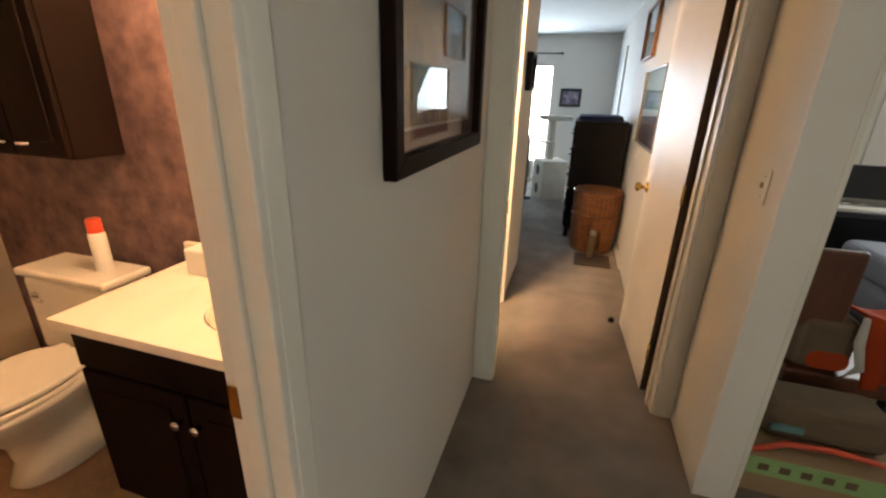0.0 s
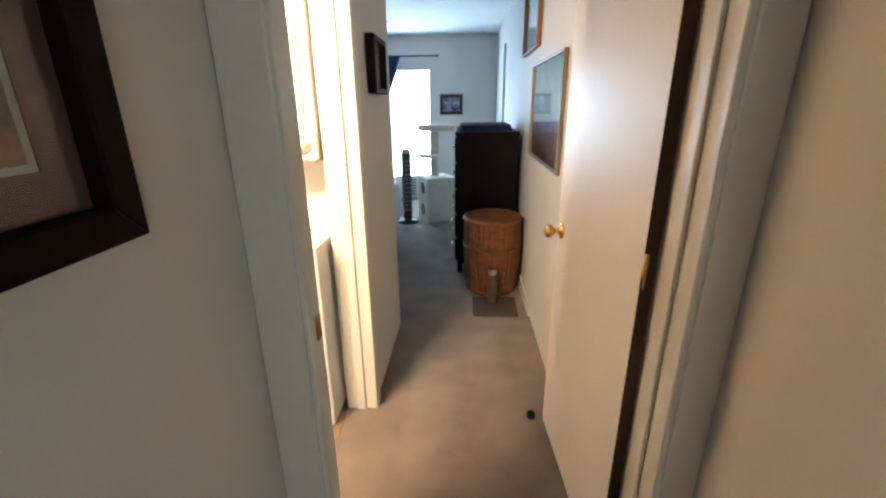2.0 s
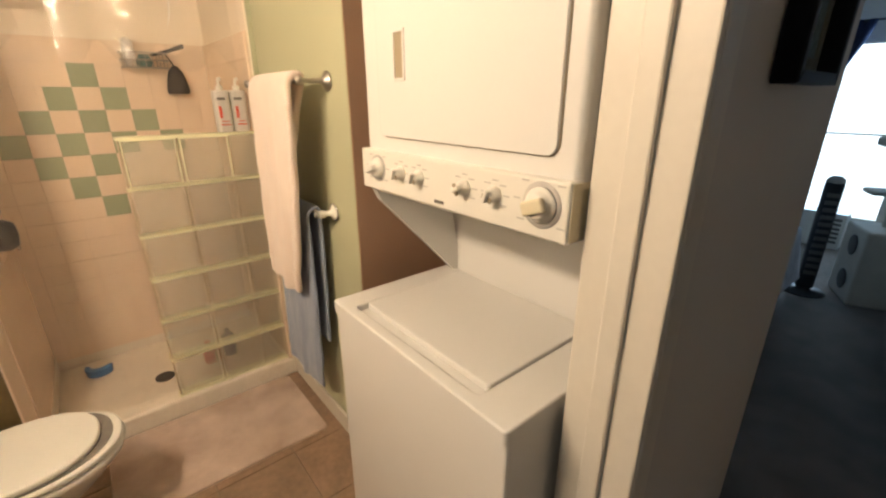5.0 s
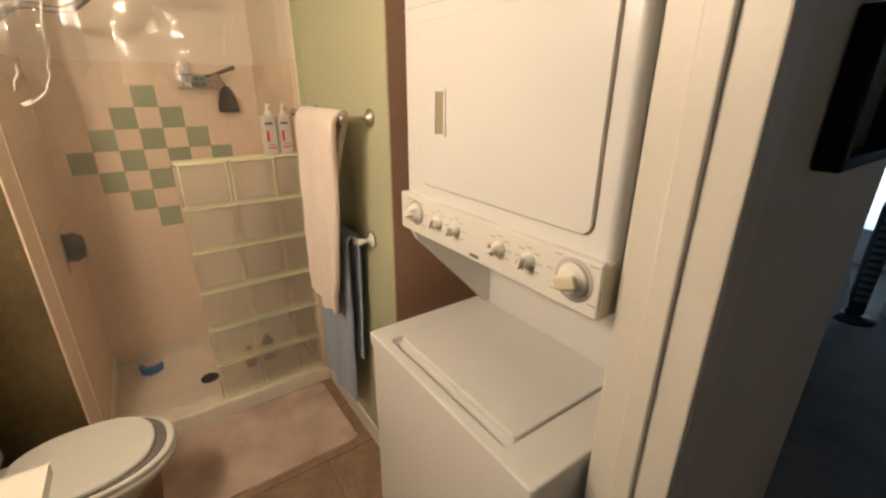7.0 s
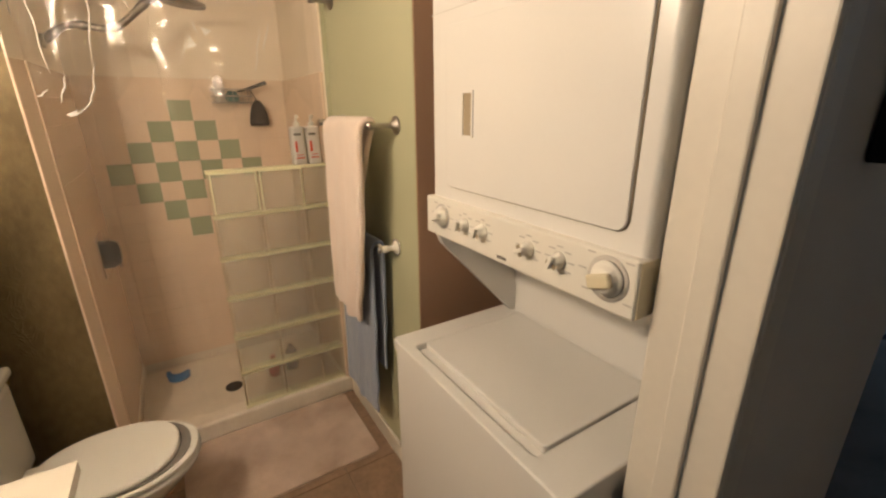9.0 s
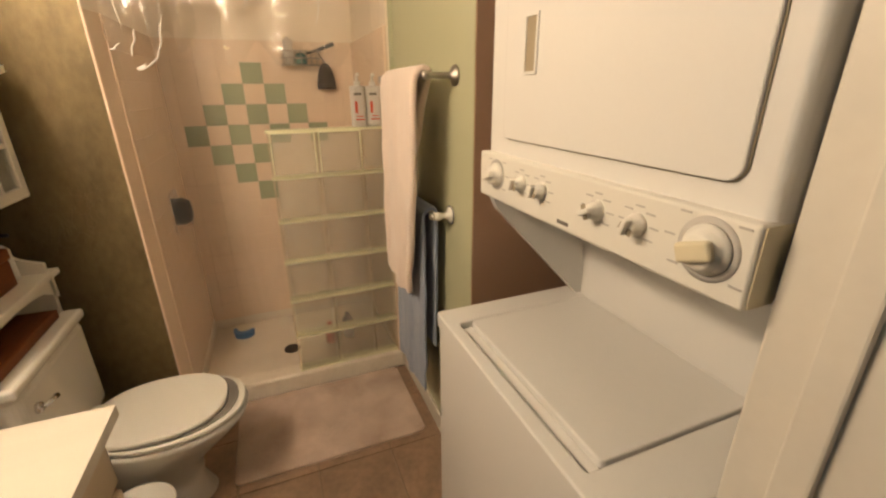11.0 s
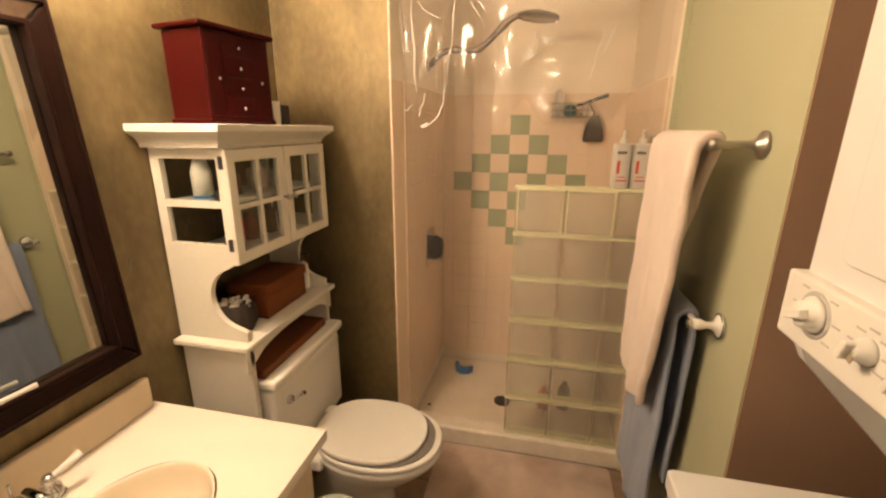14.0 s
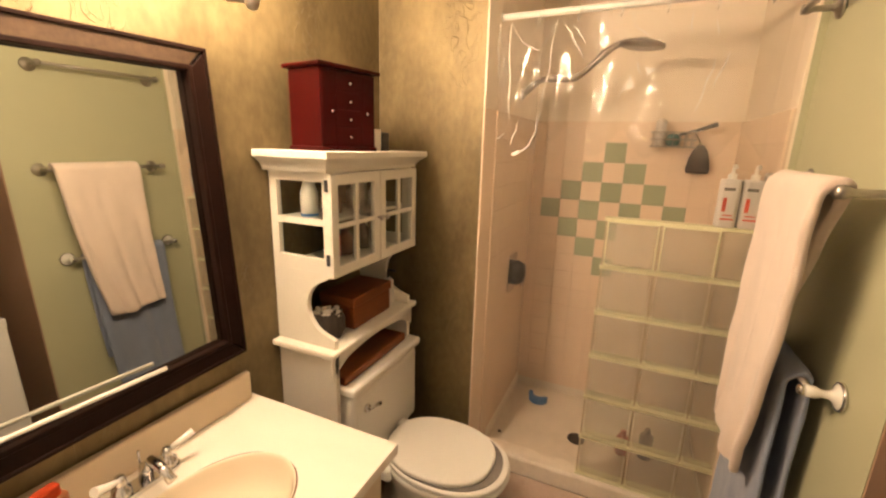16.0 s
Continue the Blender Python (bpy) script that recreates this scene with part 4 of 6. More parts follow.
def hung_towel(name, mat, x0, x1, ybar, ztop, front, back, seed, label, taper=0.0, shift=0.0, thick=0.012, tuck=0.0):
    """A towel folded over a bar: front and back falls as one thick cloth."""
    nu, bm = 26, bmesh.new()
    prof = []
    nf = 26
    for i in range(nf + 1):
        prof.append((ybar - 0.020 - 0.012 * (i / nf), ztop - 0.02 - (front - 0.02) * (1 - i / nf)))
    for a in (30, 60, 90, 120, 150):
        prof.append((ybar - 0.022 * math.cos(radians(a)), ztop - 0.02 + 0.022 * math.sin(radians(a))))
    for i in range(nf + 1):
        prof.append((ybar + 0.016, ztop - 0.02 - (back - 0.02) * (i / nf)))
    rows = []
    for j, (y, z) in enumerate(prof):
        d = (ztop - z) / front
        row = []
        for i in range(nu + 1):
            u = i / nu
            fold = (0.022 if ztop > 1.3 else 0.012) * d * math.sin(9.5 * u + seed + 1.5 * d) + 0.006 * d * math.sin(21 * u + 2 * seed)
            rough = 0.006 * noise.noise((u * 7, z * 9, seed))
            x = x0 + (x1 - x0) * u + shift * d * d + taper * d * (0.5 - u)
            yy = y + (-abs(fold) if y < ybar else 0.25 * abs(fold)) + rough
            if y > ybar:
                yy = min(yy, ybar + 0.03)
            if y > ybar:
                x -= tuck * d * u
            elif 0.86 < d < 0.92:
                yy -= 0.004
            zz = z + 0.012 * d * math.sin(6 * u + seed)
            row.append(bm.verts.new((x, yy, zz)))
        rows.append(row)
    for a, b in zip(rows, rows[1:]):
        for i in range(nu):
            bm.faces.new((a[i], a[i + 1], b[i + 1], b[i]))
    bmesh.ops.recalc_face_normals(bm, faces=bm.faces[:])
    for f in bm.faces:
        f.smooth = True
    ob = single(name, bm, mat, label, "towel", "towels on the bars")
    so = ob.modifiers.new("thick", "SOLIDIFY")
    so.thickness, so.offset = thick, 0.0
    sd = ob.modifiers.new("smooth", "SUBSURF")
    sd.levels = sd.render_levels = 1
    return ob


hung_towel("towel", M_peach, -1.645, -1.252, 3.293, 1.526, 0.79, 0.58, 0.6, "peach terry bath towel folded over a towel bar", 0.10, -0.06, 0.024, 0.42)
hung_towel("towel", M_blue, -1.73, -1.325, 3.338, 1.074, 0.83, 0.60, 2.2, "faded blue terry towel folded over a towel bar", 0.04, -0.03, 0.012)


# ---- bathroom furniture ----
def cabinet():
    t = thing("over_toilet_cabinet", "white cabinet over the toilet with glass doors", "cabinet", (-1.438, 1.835, 0))
    W, D = 0.272, 0.245
    # side panels with a scrolled cut-out between the shelf and the doors
    for s in (-1, 1):
        x = s * (W - 0.018) - (0.009 if s > 0 else -0.009)
        low = [(0.0, 0.0), (D, 0.0), (D, 0.883), (0.0, 0.883)]
        part("leg_panel", slab(low, x - 0.009, x + 0.009, 0.0, YZ), M_white, t)
        cut = [(0.0, 0.903), (D, 0.903), (D, 0.935)]
        for i in range(13):
            a = radians(-75 + 150 * i / 12)
            cut.append((D - 0.012 - 0.098 * max(0, math.cos(a)), 1.042 + 0.098 * math.sin(a)))
        cut += [(D, 1.1645), (0.0, 1.1645)]
        part("scroll_side", slab(cut, x - 0.009, x + 0.009, 0.0, YZ), M_white, t)
        for y0, y1, z0, z1 in ((0.0, 0.03, 1.165, 1.485), (D - 0.03, D, 1.165, 1.485), (0.03, D - 0.03, 1.165, 1.21), (0.03, D - 0.03, 1.318, 1.338), (0.03, D - 0.03, 1.455, 1.485)):
            part("rail", B((x - 0.009, x + 0.009, y0, y1, z0, z1)), M_white, t)
        part("side_pane", B((x - 0.002, x + 0.002, 0.03, D - 0.03, 1.21, 1.318), (x - 0.002, x + 0.002, 0.03, D - 0.03, 1.338, 1.455)), M_pane, t, "clear glass side pane")
    cr = B((-W - 0.008, W + 0.008, 0, D + 0.008, 1.485, 1.496), bevel=0.002)
    flare = bmesh.new()
    rings = []
    for k, (e, z) in enumerate(((0.010, 1.496), (0.013, 1.503), (0.022, 1.513), (0.034, 1.522), (0.038, 1.526), (0.043, 1.528), (0.043, 1.546), (0.040, 1.548))):
        rings.append([flare.verts.new(c) for c in ((-W - e, 0, z), (W + e, 0, z), (W + e, D + e, z), (-W - e, D + e, z))])
    for lo, hi in zip(rings, rings[1:]):
        for i in range(4):
            flare.faces.new((lo[i], lo[(i + 1) % 4], hi[(i + 1) % 4], hi[i]))
    flare.faces.new(rings[-1])
    flare.faces.new(rings[0][::-1])
    part("crown", joined(cr, flare), M_white, t)
    part("cabinet_floor", B((-W + 0.019, W - 0.019, 0.001, D - 0.001, 1.150, 1.166), bevel=0.002), M_white, t)
    part("inner_shelf", B((-W + 0.02, W - 0.02, 0.012, D - 0.03, 1.322, 1.332)), M_white, t)
    part("back_rail", B((-W + 0.019, W - 0.019, 0.0, 0.012, 1.455, 1.484)), M_white, t)
    part("ledge", B((-W - 0.016, W + 0.016, 0, D + 0.018, 0.883, 0.903), bevel=0.005), M_white, t)
    arch = [(-W, 0.883), (-W, 0.80)]
    for i in range(13):
        u = i / 12
        arch.append((-W + 0.05 + (2 * W - 0.10) * u, 0.83 + 0.035 * math.sin(math.pi * u) ** 0.5))
    arch += [(W, 0.80), (W, 0.883)]
    part("apron", slab(arch, 0, 0.016, 0.0, Matrix.Translation((0, D, 0)) @ XY), M_white, t)
    for s in (-1, 1):
        x0, x1 = (-W + 0.002, -0.002) if s < 0 else (0.002, W - 0.002)
        z0, z1, y0, y1 = 1.158, 1.482, D, D + 0.018
        st = 0.034
        xm, zm = (x0 + x1) / 2, (z0 + z1) / 2
        d = part("door", ring(x0, x1, z0, z1, st, y0, y1), M_white, t)
        part("muntin", B((xm - 0.007, xm + 0.007, y0 + 0.003, y1 - 0.002, z0 + st, z1 - st)), M_white, d)
        for a, b in ((x0 + st, xm - 0.007), (xm + 0.007, x1 - st)):
            part("muntin", B((a, b, y0 + 0.004, y1 - 0.003, zm - 0.007, zm + 0.007)), M_white, d)
        for a, b in ((x0 + st, xm - 0.007), (xm + 0.007, x1 - st)):
            for c, e in ((z0 + st, zm - 0.007), (zm + 0.007, z1 - st)):
                part("pane", B((a, b, y0 + 0.007, y0 + 0.010, c, e)), M_pane, d, "clear glass pane")
        part("handle", lathe([(0, 0), (0.004, 0), (0.004, 0.012), (0.010, 0.016), (0.010, 0.022), (0, 0.026)], 16, pose(s * 0.018, y1, zm, -90)), M_nickel, d, "small round nickel knob")
        for z in (1.20, 1.43):
            part("hinge", B((s * (W + 0.0005), s * (W + 0.004), D - 0.004, D + 0.008, z, z + 0.035)), M_black, d, "small dark hinge")
    return t


cabinet()


def toilet(at, turn, label, lidmat):
    t = thing("toilet", label, "toilet", at, turn)
    # local: tank against y = 0, bowl toward +y
    tank = part("tank", joined(B((-0.235, 0.235, 0.02, 0.205, 0.37, 0.715), bevel=0.028, seg=4)), M_porcelain, t)
    part("tank_lid", B((-0.246, 0.246, 0.012, 0.215, 0.715, 0.75), bevel=0.012, seg=3), M_porcelain, t)
    h = part("flush_lever", joined(lathe([(0, 0), (0.017, 0), (0.015, 0.01), (0, 0.012)], 16, pose(0.165, 0.205, 0.635, -90)), tube([(0.165, 0.22, 0.635), (0.13, 0.226, 0.632), (0.105, 0.226, 0.627)], [0.006, 0.007, 0.009], 10)), M_chrome, tank, "small chrome flush lever")
    bowl = []
    for rx, ry, cy, z in ((0.10, 0.20, 0.33, 0.0), (0.115, 0.215, 0.33, 0.02), (0.095, 0.17, 0.34, 0.10), (0.10, 0.17, 0.36, 0.20), (0.15, 0.215, 0.43, 0.30), (0.178, 0.245, 0.455, 0.36), (0.183, 0.25, 0.46, 0.385), (0.15, 0.21, 0.46, 0.392)):
        bowl.append([(x, y, z) for x, y in oval(0, cy, rx, ry, 40, 2.2)])
    bm = bmesh.new()
    rings = [[bm.verts.new(p) for p in ring] for ring in bowl]
    for a, b in zip(rings, rings[1:]):
        for i in range(40):
            bm.faces.new((a[i], a[(i + 1) % 40], b[(i + 1) % 40], b[i]))
    bm.faces.new(rings[-1])
    bmesh.ops.recalc_face_normals(bm, faces=bm.faces[:])
    for f in bm.faces:
        f.smooth = True
    part("bowl", bm, M_porcelain, t)
    part("bowl_deck", B((-0.16, 0.16, 0.10, 0.30, 0.33, 0.39), bevel=0.02, seg=3), M_porcelain, t)
    part("seat", slab(oval(0, 0.46, 0.185, 0.245, 48, 2.2), 0.392, 0.412, 0.007), lidmat, t)
    # dark layer paints the shade between seat and lid
    part("seat_gap", slab(oval(0, 0.452, 0.174, 0.228, 48, 2.2), 0.411, 0.416), M_groove, t, "gap between seat and lid, its shade a dark layer")
    part("lid", slab(oval(0, 0.434, 0.174, 0.214, 48, 2.3), 0.415, 0.436, 0.008), lidmat, t)
    for x in (-0.075, 0.075):
        part("hinge", B((x - 0.025, x + 0.025, 0.205, 0.245, 0.39, 0.43), bevel=0.008), lidmat, t)
    return t


toilet((-1.456, 1.92, 0), 0, "white porcelain toilet with the lid down", M_seat)


def vanity_top(name, label, x0, x1, y0, y1, z, cx, cy, rx, ry, mat, bmat, splash=True):
    """A slab with an oval basin sunk through it."""
    t = thing(name, label, "washbasin")
    bm = bmesh.new()
    n = 48
    hole = oval(cx, cy, rx, ry, n, 2.2)
    outer = []
    for x, y in hole:
        dx, dy = x - cx, y - cy
        k = min(((x1 if dx > 0 else x0) - cx) / dx if abs(dx) > 1e-6 else 1e9, ((y1 if dy > 0 else y0) - cy) / dy if abs(dy) > 1e-6 else 1e9)
        outer.append([cx + dx * k, cy + dy * k])
    for c in ((x0, y0), (x0, y1), (x1, y0), (x1, y1)):
        j = min(range(n), key=lambda i: (outer[i][0] - c[0]) ** 2 + (outer[i][1] - c[1]) ** 2)
        outer[j] = list(c)
    vi = [bm.verts.new((x, y, z)) for x, y in hole]
    vo = [bm.verts.new((x, y, z)) for x, y in outer]
    vb = [bm.verts.new((x, y, z - 0.032)) for x, y in outer]
    for i in range(n):
        j = (i + 1) % n
        bm.faces.new((vi[i], vi[j], vo[j], vo[i]))
        bm.faces.new((vo[i], vo[j], vb[j], vb[i]))
    bmesh.ops.recalc_face_normals(bm, faces=bm.faces[:])
    part("top", bm, mat, t)
    prof = [(1.006, 0.0012), (0.99, 0.0008), (0.975, -0.006), (0.955, -0.02), (0.92, -0.05), (0.8, -0.10), (0.55, -0.128), (0.2, -0.135), (0.0, -0.136)]
    part("basin", lathe([(rx * r, dz) for r, dz in prof], 48, pose(cx, cy, z), 1.0, ry / rx), bmat, t, "oval almond basin")
    part("drain", lathe([(0, 0.004), (0.016, 0.004), (0.02, 0), (0.02, -0.004)], 18, pose(cx, cy, z - 0.134)), M_chrome, t, "chrome drain")
    return t


vt = vanity_top("washbasin", "cream cultured marble vanity top with an integral basin", -1.055, -0.245, 1.832, 2.395, 0.747, -0.66, 2.135, 0.215, 0.155, M_counter, M_basin)
part("backsplash", B((-1.035, -0.247, 1.832, 1.855, 0.747, 0.845), bevel=0.006), M_splash, vt)


def vanity(name, label, x0, x1, y0, y1, z, face, frame_mat, door_mat, knob):
    t = thing(name, label, "vanity")
    part("body", B((x0, x1, y0, y1 - 0.02, 0.09, z - 0.16), bevel=0.003), frame_mat, t)
    part("top_rail", frame_box(x0, x1, y0, y1 - 0.02, z - 0.16, z, 0.018), frame_mat, t)
    part("toe_kick", B((x0 + 0.02, x1 - 0.02, y0, y1 - 0.08, 0.0, 0.09)), M_groove, t)
    part("end_panel", B((x0 - 0.006, x0 - 0.0005, y0 + 0.03, y1 - 0.06, 0.12, z - 0.07), bevel=0.002), door_mat, t, "almond end panel")
    n = 2
    w = (x1 - x0) / n
    for i in range(n):
        a, b = x0 + i * w + 0.015, x0 + (i + 1) * w - 0.015
        d = part("door", joined(B((a, b, y1 - 0.02, y1 - 0.004, 0.12, z - 0.19), bevel=0.004), B((a + 0.05, b - 0.05, y1 - 0.005, y1 + 0.002, 0.17, z - 0.24), bevel=0.003)), door_mat, t)
        part("handle", lathe([(0, 0), (0.005, 0), (0.005, 0.014), (0.013, 0.018), (0.012, 0.026), (0, 0.029)], 16, pose(b - 0.03 if i == 0 else a + 0.03, y1 - 0.004, z - 0.25, -90)), knob, d)
        part("drawer_front", B((a, b, y1 - 0.02, y1 - 0.004, z - 0.165, z - 0.02), bevel=0.004), door_mat, t)
    return t


vanity("vanity_cabinet", "almond vanity cabinet with reddish wood trim", -1.03, -0.25, 1.835, 2.37, 0.715, 1, M_vanwood, M_almond, M_brass)


def faucet(at):
    t = thing("faucet", "chrome two-handle faucet with white ceramic levers", "faucet", at)
    part("base", slab(rect(-0.08, 0.08, -0.026, 0.026, 0.024), 0, 0.014, 0.004), M_chrome, t)
    part("spout", tube([(0, 0, 0.012), (0, 0.003, 0.05), (0, 0.03, 0.075), (0, 0.075, 0.07), (0, 0.105, 0.048)], [0.016, 0.014, 0.013, 0.012, 0.012], 16), M_chrome, t)
    part("lift_rod", tube([(0, -0.018, 0.012), (0, -0.018, 0.085)], 0.003, 8), M_chrome, t)
    for s in (-1, 1):
        v = part("valve", lathe([(0.022, 0.012), (0.020, 0.03), (0.012, 0.036), (0.014, 0.05), (0.010, 0.062), (0, 0.064)], 20, pose(s * 0.055, 0, 0)), M_chrome, t)
        part("lever", tube([(s * 0.055, 0, 0.052), (s * 0.085, 0.012, 0.064), (s * 0.115, 0.022, 0.078)], [0.006, 0.009, 0.011], 12), M_porcelain, v, "white ceramic lever")


faucet((-0.66, 1.915, 0.747))
sob = thing("soap_bottle", "orange-brown soap bottle beside the faucet", "soap bottle", (-0.482, 1.9, 0.747), 12)
part("bottle", slab(rect(-0.034, 0.034, -0.022, 0.022, 0.015), 0, 0.098, 0.006), M_vanwood, sob)
part("cap", slab(rect(-0.024, 0.024, -0.014, 0.014, 0.010), 0.097, 0.124, 0.005), M_orange, sob, "orange cap")


def framed_mirror():
    t = thing("wall_mirror", "wall mirror in a wide dark walnut frame", "mirror")
    x0, x1, z0, z1, w, y = -1.001, -0.262, 0.940, 1.80, 0.055, 1.832
    part("glass", B((x0 + w - 0.006, x1 - w + 0.006, y, y + 0.012, z0 + w - 0.006, z1 - w + 0.006)), M_mirror, t)
    for name, pts in (("frame_stile", [(x0, z0), (x0, z1), (x0 + w, z1 - w), (x0 + w, z0 + w)]), ("frame_stile", [(x1, z0), (x1, z1), (x1 - w, z1 - w), (x1 - w, z0 + w)]),
                      ("frame_rail", [(x0, z0), (x1, z0), (x1 - w, z0 + w), (x0 + w, z0 + w)])):
        part(name, slab(pts, 0, 0.034, 0.006, Matrix.Translation((0, y + 0.0, 0)) @ XY @ Matrix.Diagonal((1, 1, -1, 1))), M_darkframe, t)
    # top rail alone is coloured lighter, as if lit from above
    part("frame_rail", slab([(x0, z1), (x1, z1), (x1 - w, z1 - w), (x0 + w, z1 - w)], 0, 0.034, 0.006, Matrix.Translation((0, y, 0)) @ XY @ Matrix.Diagonal((1, 1, -1, 1))), M_lit_bronze, t, "top rail in a lighter bronze tone painted for lamp light")
    part("outer_bead", ring(x0 - 0.001, x1 + 0.001, z0 - 0.001, z1 + 0.001, 0.010, y + 0.002, y + 0.039), M_darkframe, t, "raised dark bead")
    part("inner_lip", ring(x0 + w - 0.010, x1 - w + 0.010, z0 + w - 0.010, z1 - w + 0.010, 0.012, y + 0.013, y + 0.037), M_darkframe, t, "stepped dark inner lip")
    pivot = Vector((x0, y, z0))
    t.matrix_world = Matrix.Translation(pivot) @ pose(0, 0.019, 0, 1.93, 1.345, 0.4) @ Matrix.Translation(-pivot)


framed_mirror()
single("wand", tube([(-0.32, 1.893, 1.016), (-0.757, 1.890, 1.0045)], 0.0055, 12), M_plastic, "slim white rod lying along the mirror frame", "rod")


def vanity_light():
    t = thing("vanity_light", "brushed nickel vanity light with upturned glowing shades", "wall lamp", (-0.775, 1.832, 1.925))
    part("back_plate", B((-0.34, 0.34, 0, 0.022, 0.035, 0.105), bevel=0.006), M_nickel, t)
    for x in (-0.22, 0.0, 0.22):
        part("arm", tube([(x, 0.02, 0.07), (x, 0.11, -0.01), (x, 0.175, -0.02), (x, 0.188, 0.03)], 0.009, 10), M_nickel, t)
        s = part("shade", lathe([(0.016, 0.03), (0.03, 0.04), (0.05, 0.08), (0.062, 0.14), (0.058, 0.14), (0.045, 0.08), (0.0, 0.05)], 24, pose(x, 0.188, 0)), M_bulb, t, "glowing frosted glass shade")
        s.visible_shadow = False
        part("finial", lathe([(0, -0.045), (0.012, -0.04), (0.018, -0.025), (0.02, 0.0), (0.012, 0.03)], 16, pose(x, 0.188, 0)), M_nickel, s)
    return t


vanity_light()
for x in (-0.995, -0.775, -0.555):
    lamp("vanity_bulb", "POINT", pose(x, 2.02, 2.045), 107, WARM, 0.075)

mat_o = single("bath_mat", slab(rect(-1.93, -1.42, 2.52, 3.325, 0.03), 0.0, 0.014, 0.006), M_mat, "worn pinkish beige bath mat on the tiles", "bath mat")
tb = thing("waste_bin", "small white plastic waste bin beside the vanity", "waste bin", (-1.19, 2.30, 0))
part("shell", lathe([(0, 0.0), (0.085, 0.0), (0.105, 0.26), (0.108, 0.262), (0.10, 0.262), (0.08, 0.01), (0, 0.01)], 28), M_plastic, tb)


def jewelry_box():
    t = thing("jewelry_box", "cherry red lacquered chest of small drawers", "jewelry box", (-1.335, 1.975, 1.548), -10)
    part("body", B((-0.115, 0.115, -0.062, 0.085, 0.012, 0.243), bevel=0.003), M_red, t)
    part("base", B((-0.120, 0.120, -0.068, 0.091, 0, 0.014), bevel=0.004), M_red, t)
    part("top", B((-0.13, 0.13, -0.076, 0.10, 0.245, 0.257), bevel=0.004), M_red, t)
    for i in range(4):
        z = 0.022 + 0.054 * i
        d = part("drawer", B((-0.045, 0.055, 0.085, 0.0865, z, z + 0.051), bevel=0.0007, seg=1), M_red, t)
        part("pull", lathe([(0, 0), (0.003, 0), (0.0055, 0.006), (0, 0.009)], 12, pose(0, 0.0865, z + 0.022, -90)), M_chrome, d)
    for s in (-1, 1):
        d = part("side_door", B((min(s * 0.06, s * 0.11), max(s * 0.06, s * 0.11), 0.085, 0.0865, 0.022, 0.234), bevel=0.0007, seg=1), M_red, t)
        part("pull", lathe([(0, 0), (0.003, 0), (0.0055, 0.006), (0, 0.009)], 12, pose(s * 0.075, 0.0865, 0.12, -90)), M_chrome, d)


jewelry_box()
single("small_box", B((-1.535, -1.495, 2.0, 2.04, 1.548, 1.625), bevel=0.003), M_plastic, "small white carton on the cabinet", "box")
single("small_box", B((-1.59, -1.545, 2.0, 2.04, 1.548, 1.615), bevel=0.003), M_black, "small black carton on the cabinet", "box")
wb = thing("wooden_box", "reddish wooden box with a lid on the shelf", "box", (-1.47, 1.965, 0.903))
part("box_body", B((-0.125, 0.125, -0.075, 0.075, 0, 0.084), bevel=0.004), M_woodbox, wb)
part("lid", B((-0.13, 0.13, -0.08, 0.08, 0.0855, 0.122), bevel=0.005), M_woodbox, wb)
pj = thing("glass_jar", "dark glass jar with pale dried flowers", "jar", (-1.262, 1.99, 0.903))
part("jar", lathe([(0, 0), (0.045, 0), (0.06, 0.03), (0.06, 0.07), (0.05, 0.09), (0.052, 0.095), (0.0, 0.085)], 24), M_bristle, pj)
bm = bmesh.new()
for i in range(34):
    a, r = random.uniform(0, 6.28), 0.045 * math.sqrt(random.random())
    bmesh.ops.create_icosphere(bm, subdivisions=1, radius=random.uniform(0.005, 0.011), matrix=pose(r * math.cos(a), r * math.sin(a), 0.078 + random.uniform(0, 0.022)))
part("flowers", bm, M_liner, pj, "pale dried flower heads")
sd = thing("soap_dispenser", "small white soap pump on the shelf", "soap dispenser", (-1.645, 2.0, 0.903))
part("bottle", lathe([(0, 0), (0.024, 0), (0.026, 0.01), (0.024, 0.10), (0.012, 0.115), (0, 0.115)], 20), M_plastic, sd)
part("pump", joined(tube([(0, 0, 0.112), (0, 0, 0.15)], 0.005, 8), tube([(0, 0, 0.15), (0, 0.035, 0.148)], 0.006, 8)), M_black, sd)
single("wooden_tray", B((-0.21, 0.21, -0.055, 0.055, 0, 0.032), bevel=0.004), M_woodbox, "reddish wooden tray lying on the toilet tank", "tray", "", pose(-1.43, 2.035, 0.7505, 0, 0, 0))
lo = thing("lotion_bottle", "white lotion bottle with a blue band in the cabinet", "bottle", (-1.222, 1.965, 1.332))
part("bottle", lathe([(0, 0), (0.027, 0), (0.028, 0.085), (0.02, 0.108), (0.018, 0.118), (0, 0.12)], 18), M_plastic, lo)
part("band", lathe([(0.0285, 0.010), (0.0285, 0.018)], 18), M_bluebrush, lo, "blue band")
single("glass_dish", lathe([(0, 0), (0.03, 0), (0.045, 0.025), (0.042, 0.026), (0.028, 0.004), (0, 0.004)], 20, pose(-1.245, 1.965, 1.1665)), M_pane, "clear glass dish in the cabinet", "dish")
